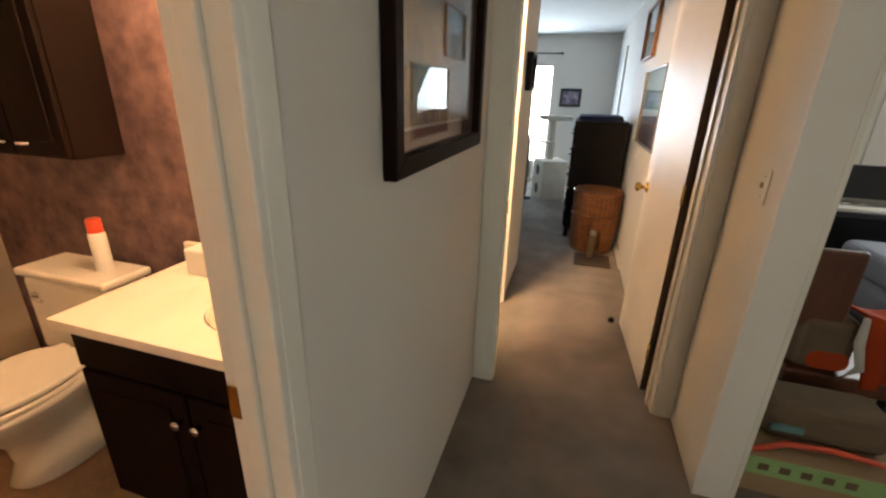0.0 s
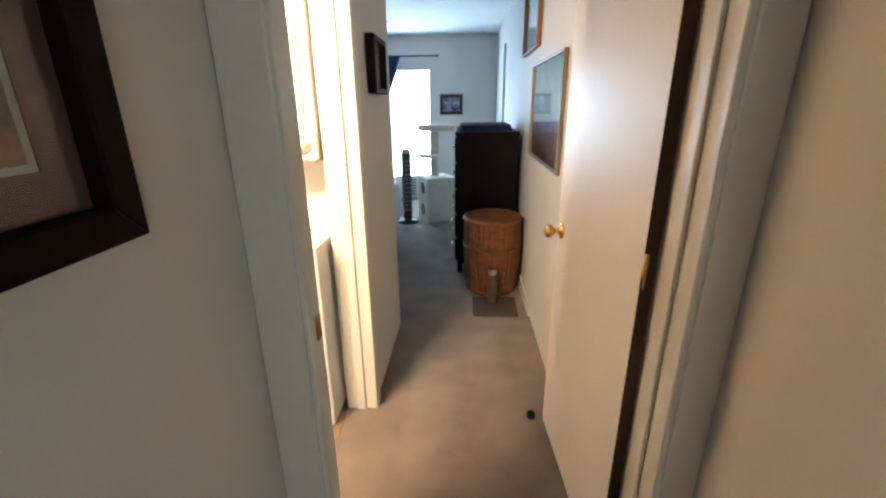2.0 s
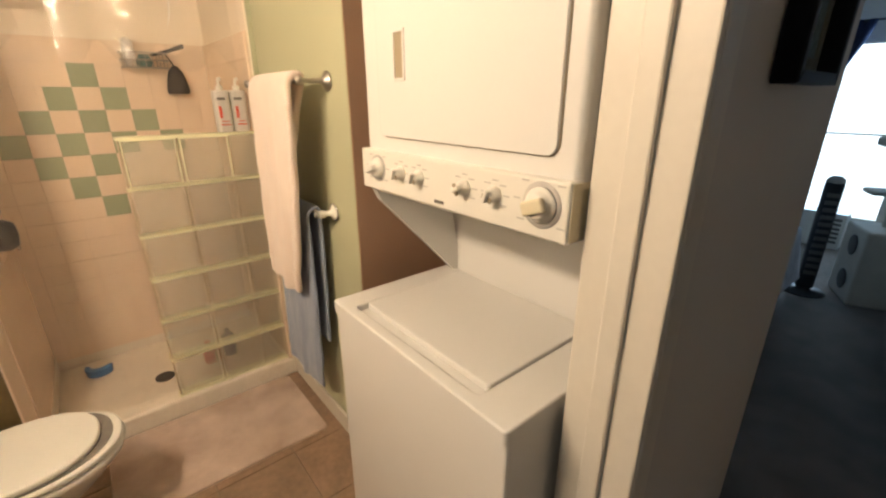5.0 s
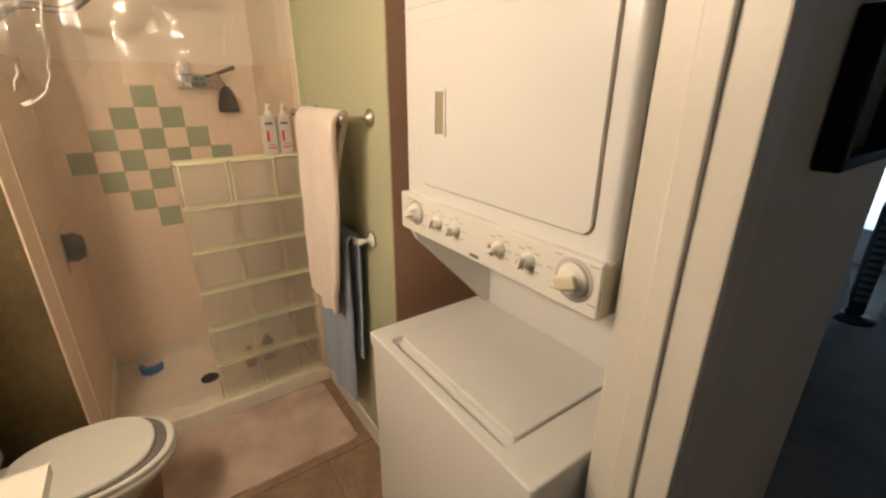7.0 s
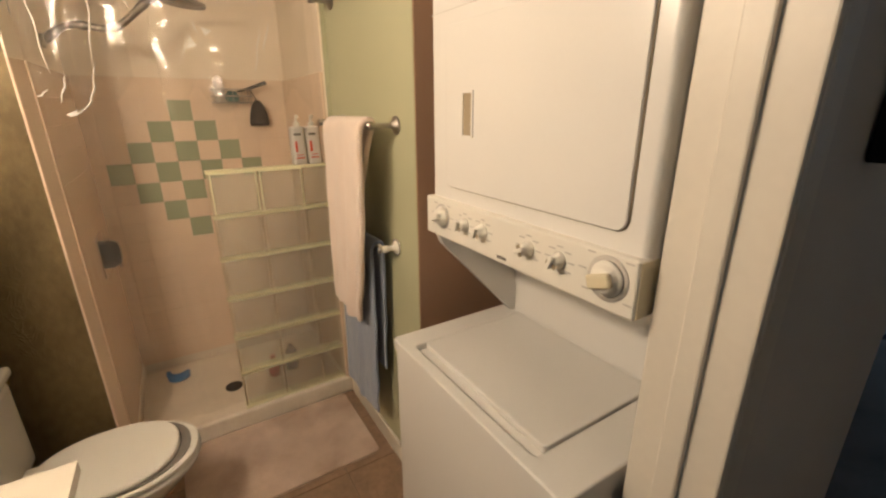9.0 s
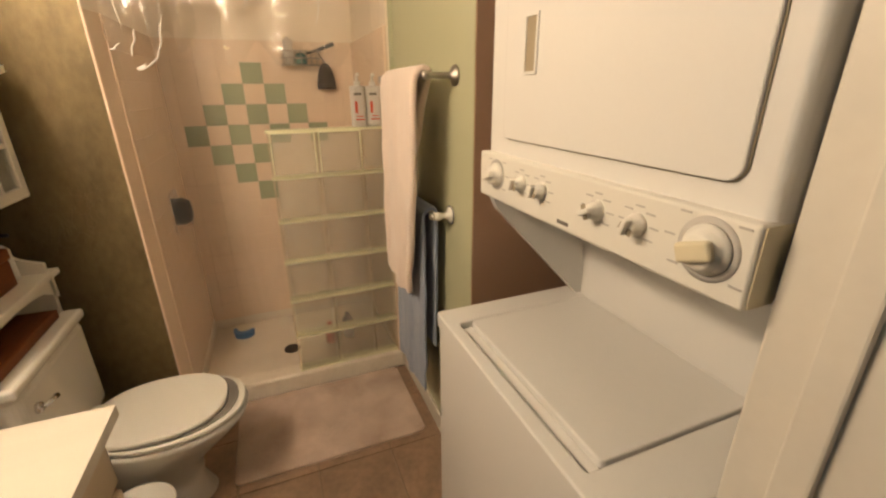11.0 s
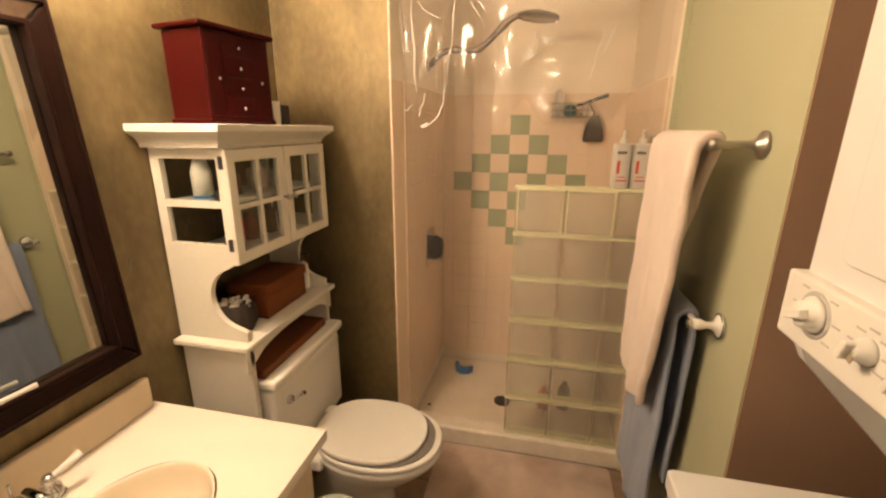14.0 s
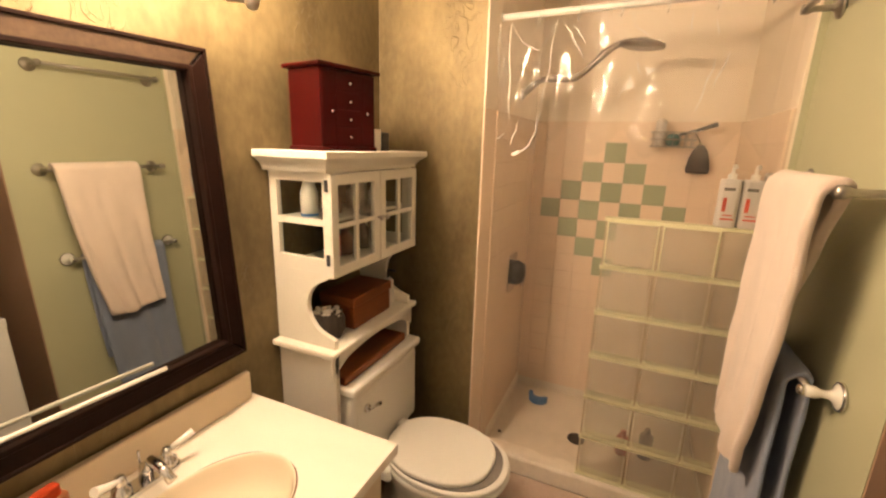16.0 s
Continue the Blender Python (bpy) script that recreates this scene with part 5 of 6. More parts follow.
for i, (x, z, h, r, mt, lb) in enumerate([(-1.24, 1.332, 0.07, 0.02, M_mauve, "small dark jar in the cabinet"), (-1.375, 1.1665, 0.10, 0.018, M_redplastic, "red bottle in the cabinet"),
                                          (-1.43, 1.1665, 0.09, 0.03, M_woodbox, "brown jar in the cabinet"), (-1.36, 1.332, 0.08, 0.034, M_cardboard, "tan jar in the cabinet"),
                                          (-1.50, 1.332, 0.09, 0.034, M_peach, "peach coloured jar in the cabinet"), (-1.54, 1.1665, 0.11, 0.026, M_bag, "olive bottle in the cabinet"), (-1.63, 1.1665, 0.08, 0.02, M_black, "black bottle in the cabinet"),
                                          (-1.62, 1.332, 0.07, 0.022, M_shampoo, "pale jar in the cabinet")]):
    single("bottle", lathe([(0, 0), (r, 0), (r, h * 0.75), (r * 0.5, h * 0.85), (r * 0.5, h), (0, h)], 18, pose(x, 1.945, z)), mt, lb, "bottle", "bottles in the cabinet")

# ---- bedroom ----


def picture(name, label, plane, x, a0, a1, z0, z1, w, mats, depth=0.025, boards=(), glass=True, group="", tilt=0):
    """A framed picture on a wall x = const facing sign(plane) along x, or on y = const ('y-')."""
    if plane == "y-":
        m = pose(0, x, 0)
    else:
        m = pose(x, 0, 0, 0, 0, 90 if plane == "x+" else -90)
    # local: u along the wall, the face toward -y
    t = thing(name, label, "picture", (0, 0, 0), 0, group)
    t.matrix_world = m
    u0, u1 = (a0, a1) if plane in ("y-", "x+") else (-a1, -a0)
    fr, art = mats
    for nm, pts in (("frame_stile", [(u0, z0), (u0, z1), (u0 + w, z1 - w), (u0 + w, z0 + w)]), ("frame_stile", [(u1, z0), (u1, z1), (u1 - w, z1 - w), (u1 - w, z0 + w)]),
                    ("frame_rail", [(u0, z0), (u1, z0), (u1 - w, z0 + w), (u0 + w, z0 + w)]), ("frame_rail", [(u0, z1), (u1, z1), (u1 - w, z1 - w), (u0 + w, z1 - w)])):
        part(nm, slab(pts, 0.002, depth, 0.004, XY), fr, t)
    i, y = w - 0.003, 0.008
    for width, mt in boards:
        k = i + width
        part("mat_board", B((u0 + i, u0 + k, -y, -0.003, z0 + i, z1 - i), (u1 - k, u1 - i, -y, -0.003, z0 + i, z1 - i), (u0 + k, u1 - k, -y, -0.003, z0 + i, z0 + k), (u0 + k, u1 - k, -y, -0.003, z1 - k, z1 - i)), mt, t)
        i, y = k, y - 0.0015
    part("print", B((u0 + i, u1 - i, -0.005, -0.003, z0 + i, z1 - i)), art, t)
    if glass:
        part("glass", B((u0 + w - 0.002, u1 - w + 0.002, -0.0115, -0.010, z0 + w - 0.002, z1 - w + 0.002)), M_picglass, t)
    return t


picture("framed_painting", "autumn painting with a mauve mat in a dark frame", "x+", -0.099, 1.342, 2.150, 1.272, 1.99, 0.045, (M_darkframe, M_autumn), 0.035, [(0.052, M_mauve), (0.008, M_liner)])
picture("framed_picture", "small pale print in a deep black frame", "x+", -0.099, 3.63, 3.915, 1.478, 1.72, 0.022, (M_espresso, M_paleart), 0.042, [(0.03, M_liner)])
picture("framed_picture", "teal and orange print in a thin silver frame", "x-", 0.799, 3.745, 4.72, 1.092, 1.665, 0.012, (M_pewter, M_seaart), 0.024)
picture("framed_picture", "print in a thin orange-brown frame hung high", "x-", 0.799, 4.58, 5.28, 1.765, 2.2, 0.018, (M_chairwood, M_paleart), 0.03)
picture("framed_picture", "small violet print in a black frame", "y-", 8.799, -0.09, 0.27, 1.27, 1.575, 0.035, (M_black, M_smallart), 0.025, [(0.015, M_black)])


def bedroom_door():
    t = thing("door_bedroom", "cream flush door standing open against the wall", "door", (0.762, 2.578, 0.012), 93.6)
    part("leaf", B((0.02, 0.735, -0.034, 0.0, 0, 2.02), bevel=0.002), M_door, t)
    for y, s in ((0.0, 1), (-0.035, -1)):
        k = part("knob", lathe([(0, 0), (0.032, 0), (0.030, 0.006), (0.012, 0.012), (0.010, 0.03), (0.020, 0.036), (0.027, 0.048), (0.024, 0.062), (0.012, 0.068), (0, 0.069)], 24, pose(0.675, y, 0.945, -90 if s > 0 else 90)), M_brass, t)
    # thin dark strip for the shade between leaf and jamb
    part("hinge_shade", B((0.0185, 0.0198, -0.033, -0.001, 0.002, 2.018)), M_hinge_shade, t, "dark strip painted for the shade at the hinge edge")
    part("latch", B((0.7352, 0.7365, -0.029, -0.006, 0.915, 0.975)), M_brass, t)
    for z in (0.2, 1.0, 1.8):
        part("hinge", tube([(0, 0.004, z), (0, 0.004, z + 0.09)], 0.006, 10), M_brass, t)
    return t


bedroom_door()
single("door_stop", lathe([(0, 0), (0.022, 0), (0.02, 0.02), (0.012, 0.03), (0, 0.031)], 16, pose(0.665, 3.335, 0.0)), M_espresso, "small brown rubber door stop on the carpet", "door stop")


def switch(at, turn):
    t = thing("light_switch", "cream toggle light switch on the hall wall", "light switch", at, turn)
    part("plate", slab(rect(-0.036, 0.036, -0.058, 0.058, 0.006), 0, 0.003, 0.0015, XY), M_wall, t)
    part("toggle", B((-0.004, 0.004, -0.014, -0.002, -0.004, 0.014), bevel=0.002), M_trim, t)
    for z in (-0.033, 0.033):
        part("screw", lathe([(0, 0), (0.004, 0), (0, 0.002)], 10, pose(0, -0.003, z, 90)), M_nickel, t)


switch((0.884, 2.14, 1.19), -90)
single("wall_plate", slab(rect(-0.022, 0.022, -0.02, 0.02, 0.004), 0, 0.004, 0.001, pose(0.7995, 3.585, 1.147, 90, 0, -90)), M_cardboard, "small brown square plate on the bedroom wall", "wall plate")


def dresser():
    t = thing("dresser", "tall espresso-black dresser with silver pulls", "dresser", (0.25, 5.17, 0))
    part("body", B((0.015, 0.505, 0.0, 0.82, 0.09, 1.185), bevel=0.003), M_espresso, t)
    part("top", B((0.0, 0.515, -0.012, 0.832, 1.185, 1.216), bevel=0.005), M_espresso, t)
    for x in (0.02, 0.47):
        for y in (0.0, 0.775):
            part("leg", B((x, x + 0.045, y, y + 0.045, 0, 0.09), bevel=0.002), M_espresso, t)
    for i in range(5):
        z = 0.115 + 0.215 * i
        d = part("drawer", B((-0.004, 0.016, 0.015, 0.805, z, z + 0.20), bevel=0.003), M_espresso, t)
        for y in (0.16, 0.66):
            part("pull", tube([(-0.004, y - 0.05, z + 0.11), (-0.028, y - 0.045, z + 0.11), (-0.028, y + 0.045, z + 0.11), (-0.004, y + 0.05, z + 0.11)], 0.006, 8), M_chrome, d)


dresser()
single("folded_blanket", joined(slab(rect(0.28, 0.72, 5.25, 5.85, 0.05), 1.213, 1.24, 0.012), slab(rect(0.285, 0.71, 5.255, 5.84, 0.05), 1.236, 1.265, 0.012)), M_navy, "folded navy blanket on the dresser", "blanket")


def hamper():
    t = thing("wicker_hamper", "round brown wicker hamper on the carpet", "hamper", (0.55, 4.865, 0))
    t.scale = (1.07, 1.07, 1.045)
    n, bm = 64, bmesh.new()
    rings = []
    for j in range(45):
        z = 0.005 + 0.56 * j / 44
        r = 0.180 + 0.026 * min(1.0, j / 20) + 0.0009 * (1 if j % 2 else -1)
        rings.append([bm.verts.new(((r + 0.0028 * (1 if i % 2 else -1)) * math.cos(2 * math.pi * i / n), (r + 0.0028 * (1 if i % 2 else -1)) * math.sin(2 * math.pi * i / n), z)) for i in range(n)])
    for a, b in zip(rings, rings[1:]):
        for i in range(n):
            bm.faces.new((a[i], a[(i + 1) % n], b[(i + 1) % n], b[i]))
    bm.faces.new(list(reversed(rings[0])))
    part("basket", bm, M_wicker, t)
    for z, r in ((0.565, 0.208), (0.36, 0.207), (0.02, 0.182)):
        part("band", tube([(r * math.cos(a), r * math.sin(a), z) for a in [2 * math.pi * k / 40 for k in range(41)]], 0.009, 8), M_wicker, t)
    part("lid", lathe([(0.207, 0.568), (0.205, 0.582), (0.192, 0.582), (0.185, 0.558), (0, 0.552)], 40), M_wicker, t, "sunken round wicker lid")


hamper()
single("door_mat", slab(rect(0.40, 0.72, 4.34, 4.66, 0.01), 0.0, 0.008, 0.003), M_floor_mat, "small brown square mat on the carpet", "mat")
gb = thing("metal_bottle", "grey-green bottle standing by the hamper", "bottle", (0.545, 4.58, 0.008))
part("bottle", lathe([(0, 0), (0.036, 0), (0.038, 0.01), (0.038, 0.19), (0.03, 0.22), (0.03, 0.25), (0, 0.25)], 22), M_bag, gb)
part("cap", lathe([(0.031, 0.22), (0.032, 0.255), (0.026, 0.262), (0, 0.262)], 20), M_nickel, gb)


def cat_tree():
    t = thing("cat_tree", "beige carpeted cat tree with platforms", "cat tree", (-0.04, 7.07, 0), 24)
    part("base_box", B((-0.195, 0.195, -0.2, 0.2, 0.0, 0.56), bevel=0.02, seg=3), M_sisal, t)
    for z in (0.15, 0.42):
        part("hole", lathe([(0.0, 0.0), (0.075, 0.0), (0.078, 0.004), (0.07, 0.006), (0, 0.003)], 24, pose(-0.195, -0.02, z, 0, -90, 0)), M_black, t, "round dark opening")
    part("post", tube([(0.0, 0.05, 0.55), (0.0, 0.05, 1.13)], 0.048, 18), M_sisal, t)
    part("perch", slab(rect(-0.21, 0.02, -0.1, 0.12, 0.04), 0.80, 0.83, 0.01), M_sisal, t)
    part("top_platform", slab(rect(-0.2, 0.22, -0.18, 0.2, 0.08), 1.12, 1.19, 0.025), M_sisal, t)


cat_tree()


def tower_fan():
    t = thing("tower_fan", "slim black tower fan with a silver top", "fan", (-0.40, 6.88, 0), 20)
    part("base", lathe([(0, 0), (0.14, 0), (0.138, 0.012), (0.05, 0.024), (0.04, 0.05), (0, 0.05)], 32), M_black, t)
    body = part("body", slab(rect(-0.055, 0.055, -0.055, 0.055, 0.04), 0.045, 0.87, 0.01), M_black, t)
    part("top_panel", lathe([(0.056, 0.865), (0.054, 0.89), (0.03, 0.915), (0, 0.92)], 24), M_nickel, t, "silver control top")
    for i in range(12):
        part("louver", B((-0.038, 0.038, -0.0575, -0.0545, 0.16 + 0.055 * i, 0.19 + 0.055 * i)), M_groove, body)


tower_fan()


def bed():
    t = thing("bed", "bed with a pale patterned bedspread", "bed", (-1.42, 5.55, 0))
    part("mattress", B((-1.0, 0.93, -0.95, 0.92, 0.28, 0.58), bevel=0.05, seg=4), M_bedding, t)
    bm = bmesh.new()
    n, rows = 110, []
    path = rect(-1.02, 0.98, -0.97, 0.96, 0.1, 8)
    for j in range(9):
        v = j / 8
        row = []
        for i, (x, y) in enumerate(path):
            k = 0.035 * v * math.sin(i * 2.1) + 0.05 * v
            d = Vector((x, y, 0)).normalized()
            row.append(bm.verts.new((x + d.x * k, y + d.y * k, 0.62 - 0.02 * (1 - v) - 0.42 * v + 0.03 * v * math.sin(i * 0.9))))
        rows.append(row)
    for a, b in zip(rows, rows[1:]):
        for i in range(len(path)):
            bm.faces.new((a[i], a[(i + 1) % len(path)], b[(i + 1) % len(path)], b[i]))
    bm.faces.new(rows[0])
    bmesh.ops.recalc_face_normals(bm, faces=bm.faces[:])
    for f in bm.faces:
        f.smooth = True
    part("bedspread", bm, M_bedding, t)
    for x, y in ((0.9, 0.88), (0.9, -0.9), (-0.95, 0.88), (-0.95, -0.9)):
        part("leg", B((x - 0.03, x + 0.03, y - 0.03, y + 0.03, 0, 0.29), bevel=0.004), M_espresso, t)


bed()


def window(name, label, x0, x1, z0, z1, y, cols, rows, axis="y"):
    t = tagged(new(name), label, "window", "", "structure")
    if axis == "x":
        t.matrix_world = pose(y, 0, 0, 0, 0, -90) @ pose(0, 0, 0)
    else:
        t.matrix_world = pose(0, y, 0)
    w = 0.045
    part("window_frame", B((x0, x0 + w, 0.03, 0.09, z0, z1), (x1 - w, x1, 0.03, 0.09, z0, z1), (x0 + w, x1 - w, 0.03, 0.09, z0, z0 + w), (x0 + w, x1 - w, 0.03, 0.09, z1 - w, z1), bevel=0.004), M_plastic, t)
    part("window_sill", B((x0 - 0.03, x1 + 0.03, -0.03, 0.03, z0 - 0.025, z0), bevel=0.004), M_trim, t)
    px, pz = (x1 - x0 - 2 * w) / cols, (z1 - z0 - 2 * w) / rows
    for i in range(1, cols):
        part("muntin", B((x0 + w + i * px - 0.009, x0 + w + i * px + 0.009, 0.045, 0.075, z0 + w, z1 - w)), M_plastic, t)
    for j in range(1, rows):
        part("muntin", B((x0 + w, x1 - w, 0.047, 0.073, z0 + w + j * pz - 0.009, z0 + w + j * pz + 0.009)), M_plastic, t)
    for i in range(cols):
        for j in range(rows):
            p = part("pane", B((x0 + w + i * px, x0 + w + (i + 1) * px, 0.058, 0.062, z0 + w + j * pz, z0 + w + (j + 1) * pz)), M_pane, t)
            p.visible_shadow = False
    return t


window("window_1", "tall white bedroom window glowing with daylight", -1.55, -0.22, 0.2, 1.98, 8.8, 2, 2)
window("window_2", "narrow living room window with daylight", 2.22, 2.60, 0.92, 2.1, 5.0, 1, 3)
window("window_3", "wide living room window with daylight", 3.03, 4.7, 0.92, 2.1, 5.0, 4, 3)
# unseen window added on the south side to bring in fill light
window("added_south_window", "added unseen window behind the hall that lets in fill light", 1.1, 2.4, 0.92, 2.1, -1.6, 3, 3)
M_daylight = emitter("bright_overcast_sky", (0.86, 0.94, 1.0), 7.0)
structure("backdrop_bedroom", B((-3.5, 2.0, 10.4, 10.45, -1, 4.0)), M_daylight, "bright white sky outside the bedroom window", "backdrop")
M_garden = emitter("bright_garden_light", (0.72, 0.90, 0.94), 3.0)
structure("backdrop_living", B((1.0, 6.5, 6.6, 6.65, -1, 4.0)), M_garden, "bright daylight outside the living room", "backdrop")
# glowing sheet added outside the unseen south window
structure("backdrop_south", B((-2.0, 6.0, -3.05, -3.0, -1, 4.0)), M_garden, "bright daylight outside the living room", "backdrop")

ac = thing("floor_heater", "white boxy floor unit with dark louvers", "air conditioner", (-0.56, 8.42, 0))
part("housing", B((-0.22, 0.14, -0.1, 0.15, 0.0, 0.36), bevel=0.012), M_plastic, ac)
for i in range(6):
    part("louver", B((-0.02, 0.11, -0.106, -0.099, 0.06 + 0.045 * i, 0.085 + 0.045 * i)), M_groove, ac)


def window_curtain():
    rod = thing("bedroom_curtain_rod", "black curtain rod with a finial", "curtain rod", (-0.15, 8.70, 2.13))
    part("rod", tube([(0, 0, 0), (-1.55, 0, 0)], 0.011, 12), M_black, rod)
    part("finial", lathe([(0, 0.0), (0.012, 0), (0.022, 0.02), (0.012, 0.045), (0, 0.05)], 16, pose(0, 0, 0, 0, 90, 0)), M_black, rod)
    for x in (-0.04, -1.5):
        part("bracket", tube([(x, 0.0, 0), (x, 0.095, 0)], 0.008, 8), M_black, rod)
    t = thing("window_curtain", "navy curtain tied back at the middle", "curtain", (0, 8.69, 0))
    bm, rows = bmesh.new(), []
    for j in range(31):
        v = j / 30
        z = 2.14 - 1.90 * v
        if v < 0.42:
            k = (v / 0.42) ** 1.3
            xl, xr = -1.45 + 0.36 * k, -0.69 - 0.33 * k
        else:
            k = (v - 0.42) / 0.58
            xl, xr = -1.09 - 0.07 * k, -1.02 + 0.07 * k
        row = []
        for i in range(41):
            u = i / 40
            row.append(bm.verts.new((xl + (xr - xl) * u, 0.03 * math.sin(u * 44) * min(1, 0.3 + (xr - xl) * 2), z)))
        rows.append(row)
    for a, b in zip(rows, rows[1:]):
        for i in range(40):
            bm.faces.new((a[i], a[i + 1], b[i + 1], b[i]))
    for f in bm.faces:
        f.smooth = True
    c = part("cloth", bm, M_navy, t)
    so = c.modifiers.new("thick", "SOLIDIFY")
    so.thickness = 0.006
    part("tie", tube([(-1.10, -0.04, 1.34), (-1.055, -0.05, 1.345), (-1.01, -0.04, 1.34)], 0.018, 10), M_navy, t)


window_curtain()
cl = thing("ceiling_light", "flush white ceiling light, unlit", "ceiling lamp", (-0.85, 7.65, 2.44))
part("rim", lathe([(0.17, 0), (0.175, -0.03), (0.16, -0.04), (0.15, 0)], 32), M_nickel, cl)
part("diffuser", lathe([(0.16, -0.035), (0.14, -0.07), (0.08, -0.09), (0, -0.095)], 32), M_plastic, cl)

# ---- small bathroom ----
v1 = vanity_top("washbasin", "white vanity top with a sunk basin", -1.14, -0.245, 1.235, 1.745, 0.80, -0.56, 1.47, 0.19, 0.13, M_counter, M_counter)
part("backsplash", B((-1.135, -0.247, 1.722, 1.745, 0.80, 0.88), bevel=0.005), M_counter, v1)


def dark_vanity():
    t = thing("vanity_cabinet", "dark brown vanity cabinet with round knobs", "vanity")
    part("body", B((-1.12, -0.25, 1.28, 1.745, 0.09, 0.61), bevel=0.004), M_darkvan, t)
    part("top_rail", frame_box(-1.12, -0.25, 1.28, 1.745, 0.61, 0.768, 0.018), M_darkvan, t)
    part("toe_kick", B((-1.10, -0.25, 1.34, 1.745, 0, 0.09)), M_black, t)
    part("drawer_front", B((-1.105, -0.26, 1.262, 1.28, 0.63, 0.755), bevel=0.004), M_darkvan, t)
    for x0, x1, kx in ((-1.105, -0.70, -0.73), (-0.69, -0.26, -0.66)):
        d = part("door", joined(B((x0, x1, 1.262, 1.28, 0.11, 0.615), bevel=0.004), B((x0 + 0.06, x1 - 0.06, 1.256, 1.262, 0.17, 0.555), bevel=0.003)), M_darkvan, t)
        part("knob", lathe([(0, 0), (0.006, 0), (0.006, 0.012), (0.016, 0.018), (0.014, 0.028), (0, 0.03)], 16, pose(kx, 1.262, 0.52, 90)), M_chrome, d, "bright round knob")


dark_vanity()
toilet((-1.575, 1.735, 0), 180, "white toilet with the lid down in the small bathroom", M_seat)
sp = thing("spray_can", "white spray can with an orange cap on the toilet tank", "spray can", (-1.455, 1.63, 0.7505))
part("can", lathe([(0, 0), (0.029, 0), (0.03, 0.005), (0.03, 0.15), (0.024, 0.165), (0, 0.165)], 22), M_plastic, sp)
part("cap", lathe([(0.026, 0.16), (0.026, 0.21), (0.022, 0.215), (0, 0.215)], 22), M_redplastic, sp, "bright orange cap")
wc = thing("wall_cabinet", "dark brown wall cabinet over the toilet", "cabinet", (-1.62, 1.748, 1.20))
part("body", B((-0.26, 0.26, -0.18, 0.0, 0.0, 0.75), bevel=0.004), M_darkvan, wc)
for s in (-1, 1):
    d = part("door", joined(B((min(s * 0.003, s * 0.255), max(s * 0.003, s * 0.255), -0.198, -0.181, 0.01, 0.74), bevel=0.003), B((min(s * 0.05, s * 0.21), max(s * 0.05, s * 0.21), -0.204, -0.198, 0.06, 0.69), bevel=0.003)), M_darkvan, wc)
    part("handle", tube([(s * 0.03, -0.198, 0.05), (s * 0.045, -0.215, 0.05), (s * 0.075, -0.215, 0.05), (s * 0.09, -0.198, 0.05)], 0.006, 8), M_chrome, d)
tf = thing("faucet", "chrome faucet on the white vanity top", "faucet", (-0.56, 1.655, 0.80))
part("base", slab(rect(-0.07, 0.07, -0.024, 0.024, 0.02), 0, 0.014, 0.004), M_chrome, tf)
part("spout", tube([(0, 0, 0.012), (0, -0.003, 0.06), (0, -0.04, 0.085), (0, -0.1, 0.06)], 0.012, 12), M_chrome, tf)
single("tissue_box", B((-1.02, -0.92, 1.62, 1.72, 0.80, 0.90), bevel=0.006), M_plastic, "cream tissue box on the vanity top", "tissue box")
sl = thing("vanity_light", "nickel wall lamp with glowing shades", "wall lamp", (-0.66, 1.748, 1.98))
part("back_plate", B((-0.25, 0.25, -0.022, 0, -0.045, 0.045), bevel=0.006), M_nickel, sl)
for x in (-0.15, 0.15):
    part("shade", lathe([(0.03, 0.0), (0.05, -0.04), (0.055, -0.09), (0.05, -0.095), (0, -0.09)], 22, pose(x, -0.08, 0.02)), M_bulb, sl, "glowing frosted glass shade")
    part("arm", tube([(x, -0.02, 0.0), (x, -0.08, 0.03)], 0.009, 10), M_nickel, sl)
lamp("small_bath_bulb", "POINT", pose(-0.66, 1.55, 1.86), 48, (1.0, 0.64, 0.36), 0.05)

# ---- living room ----


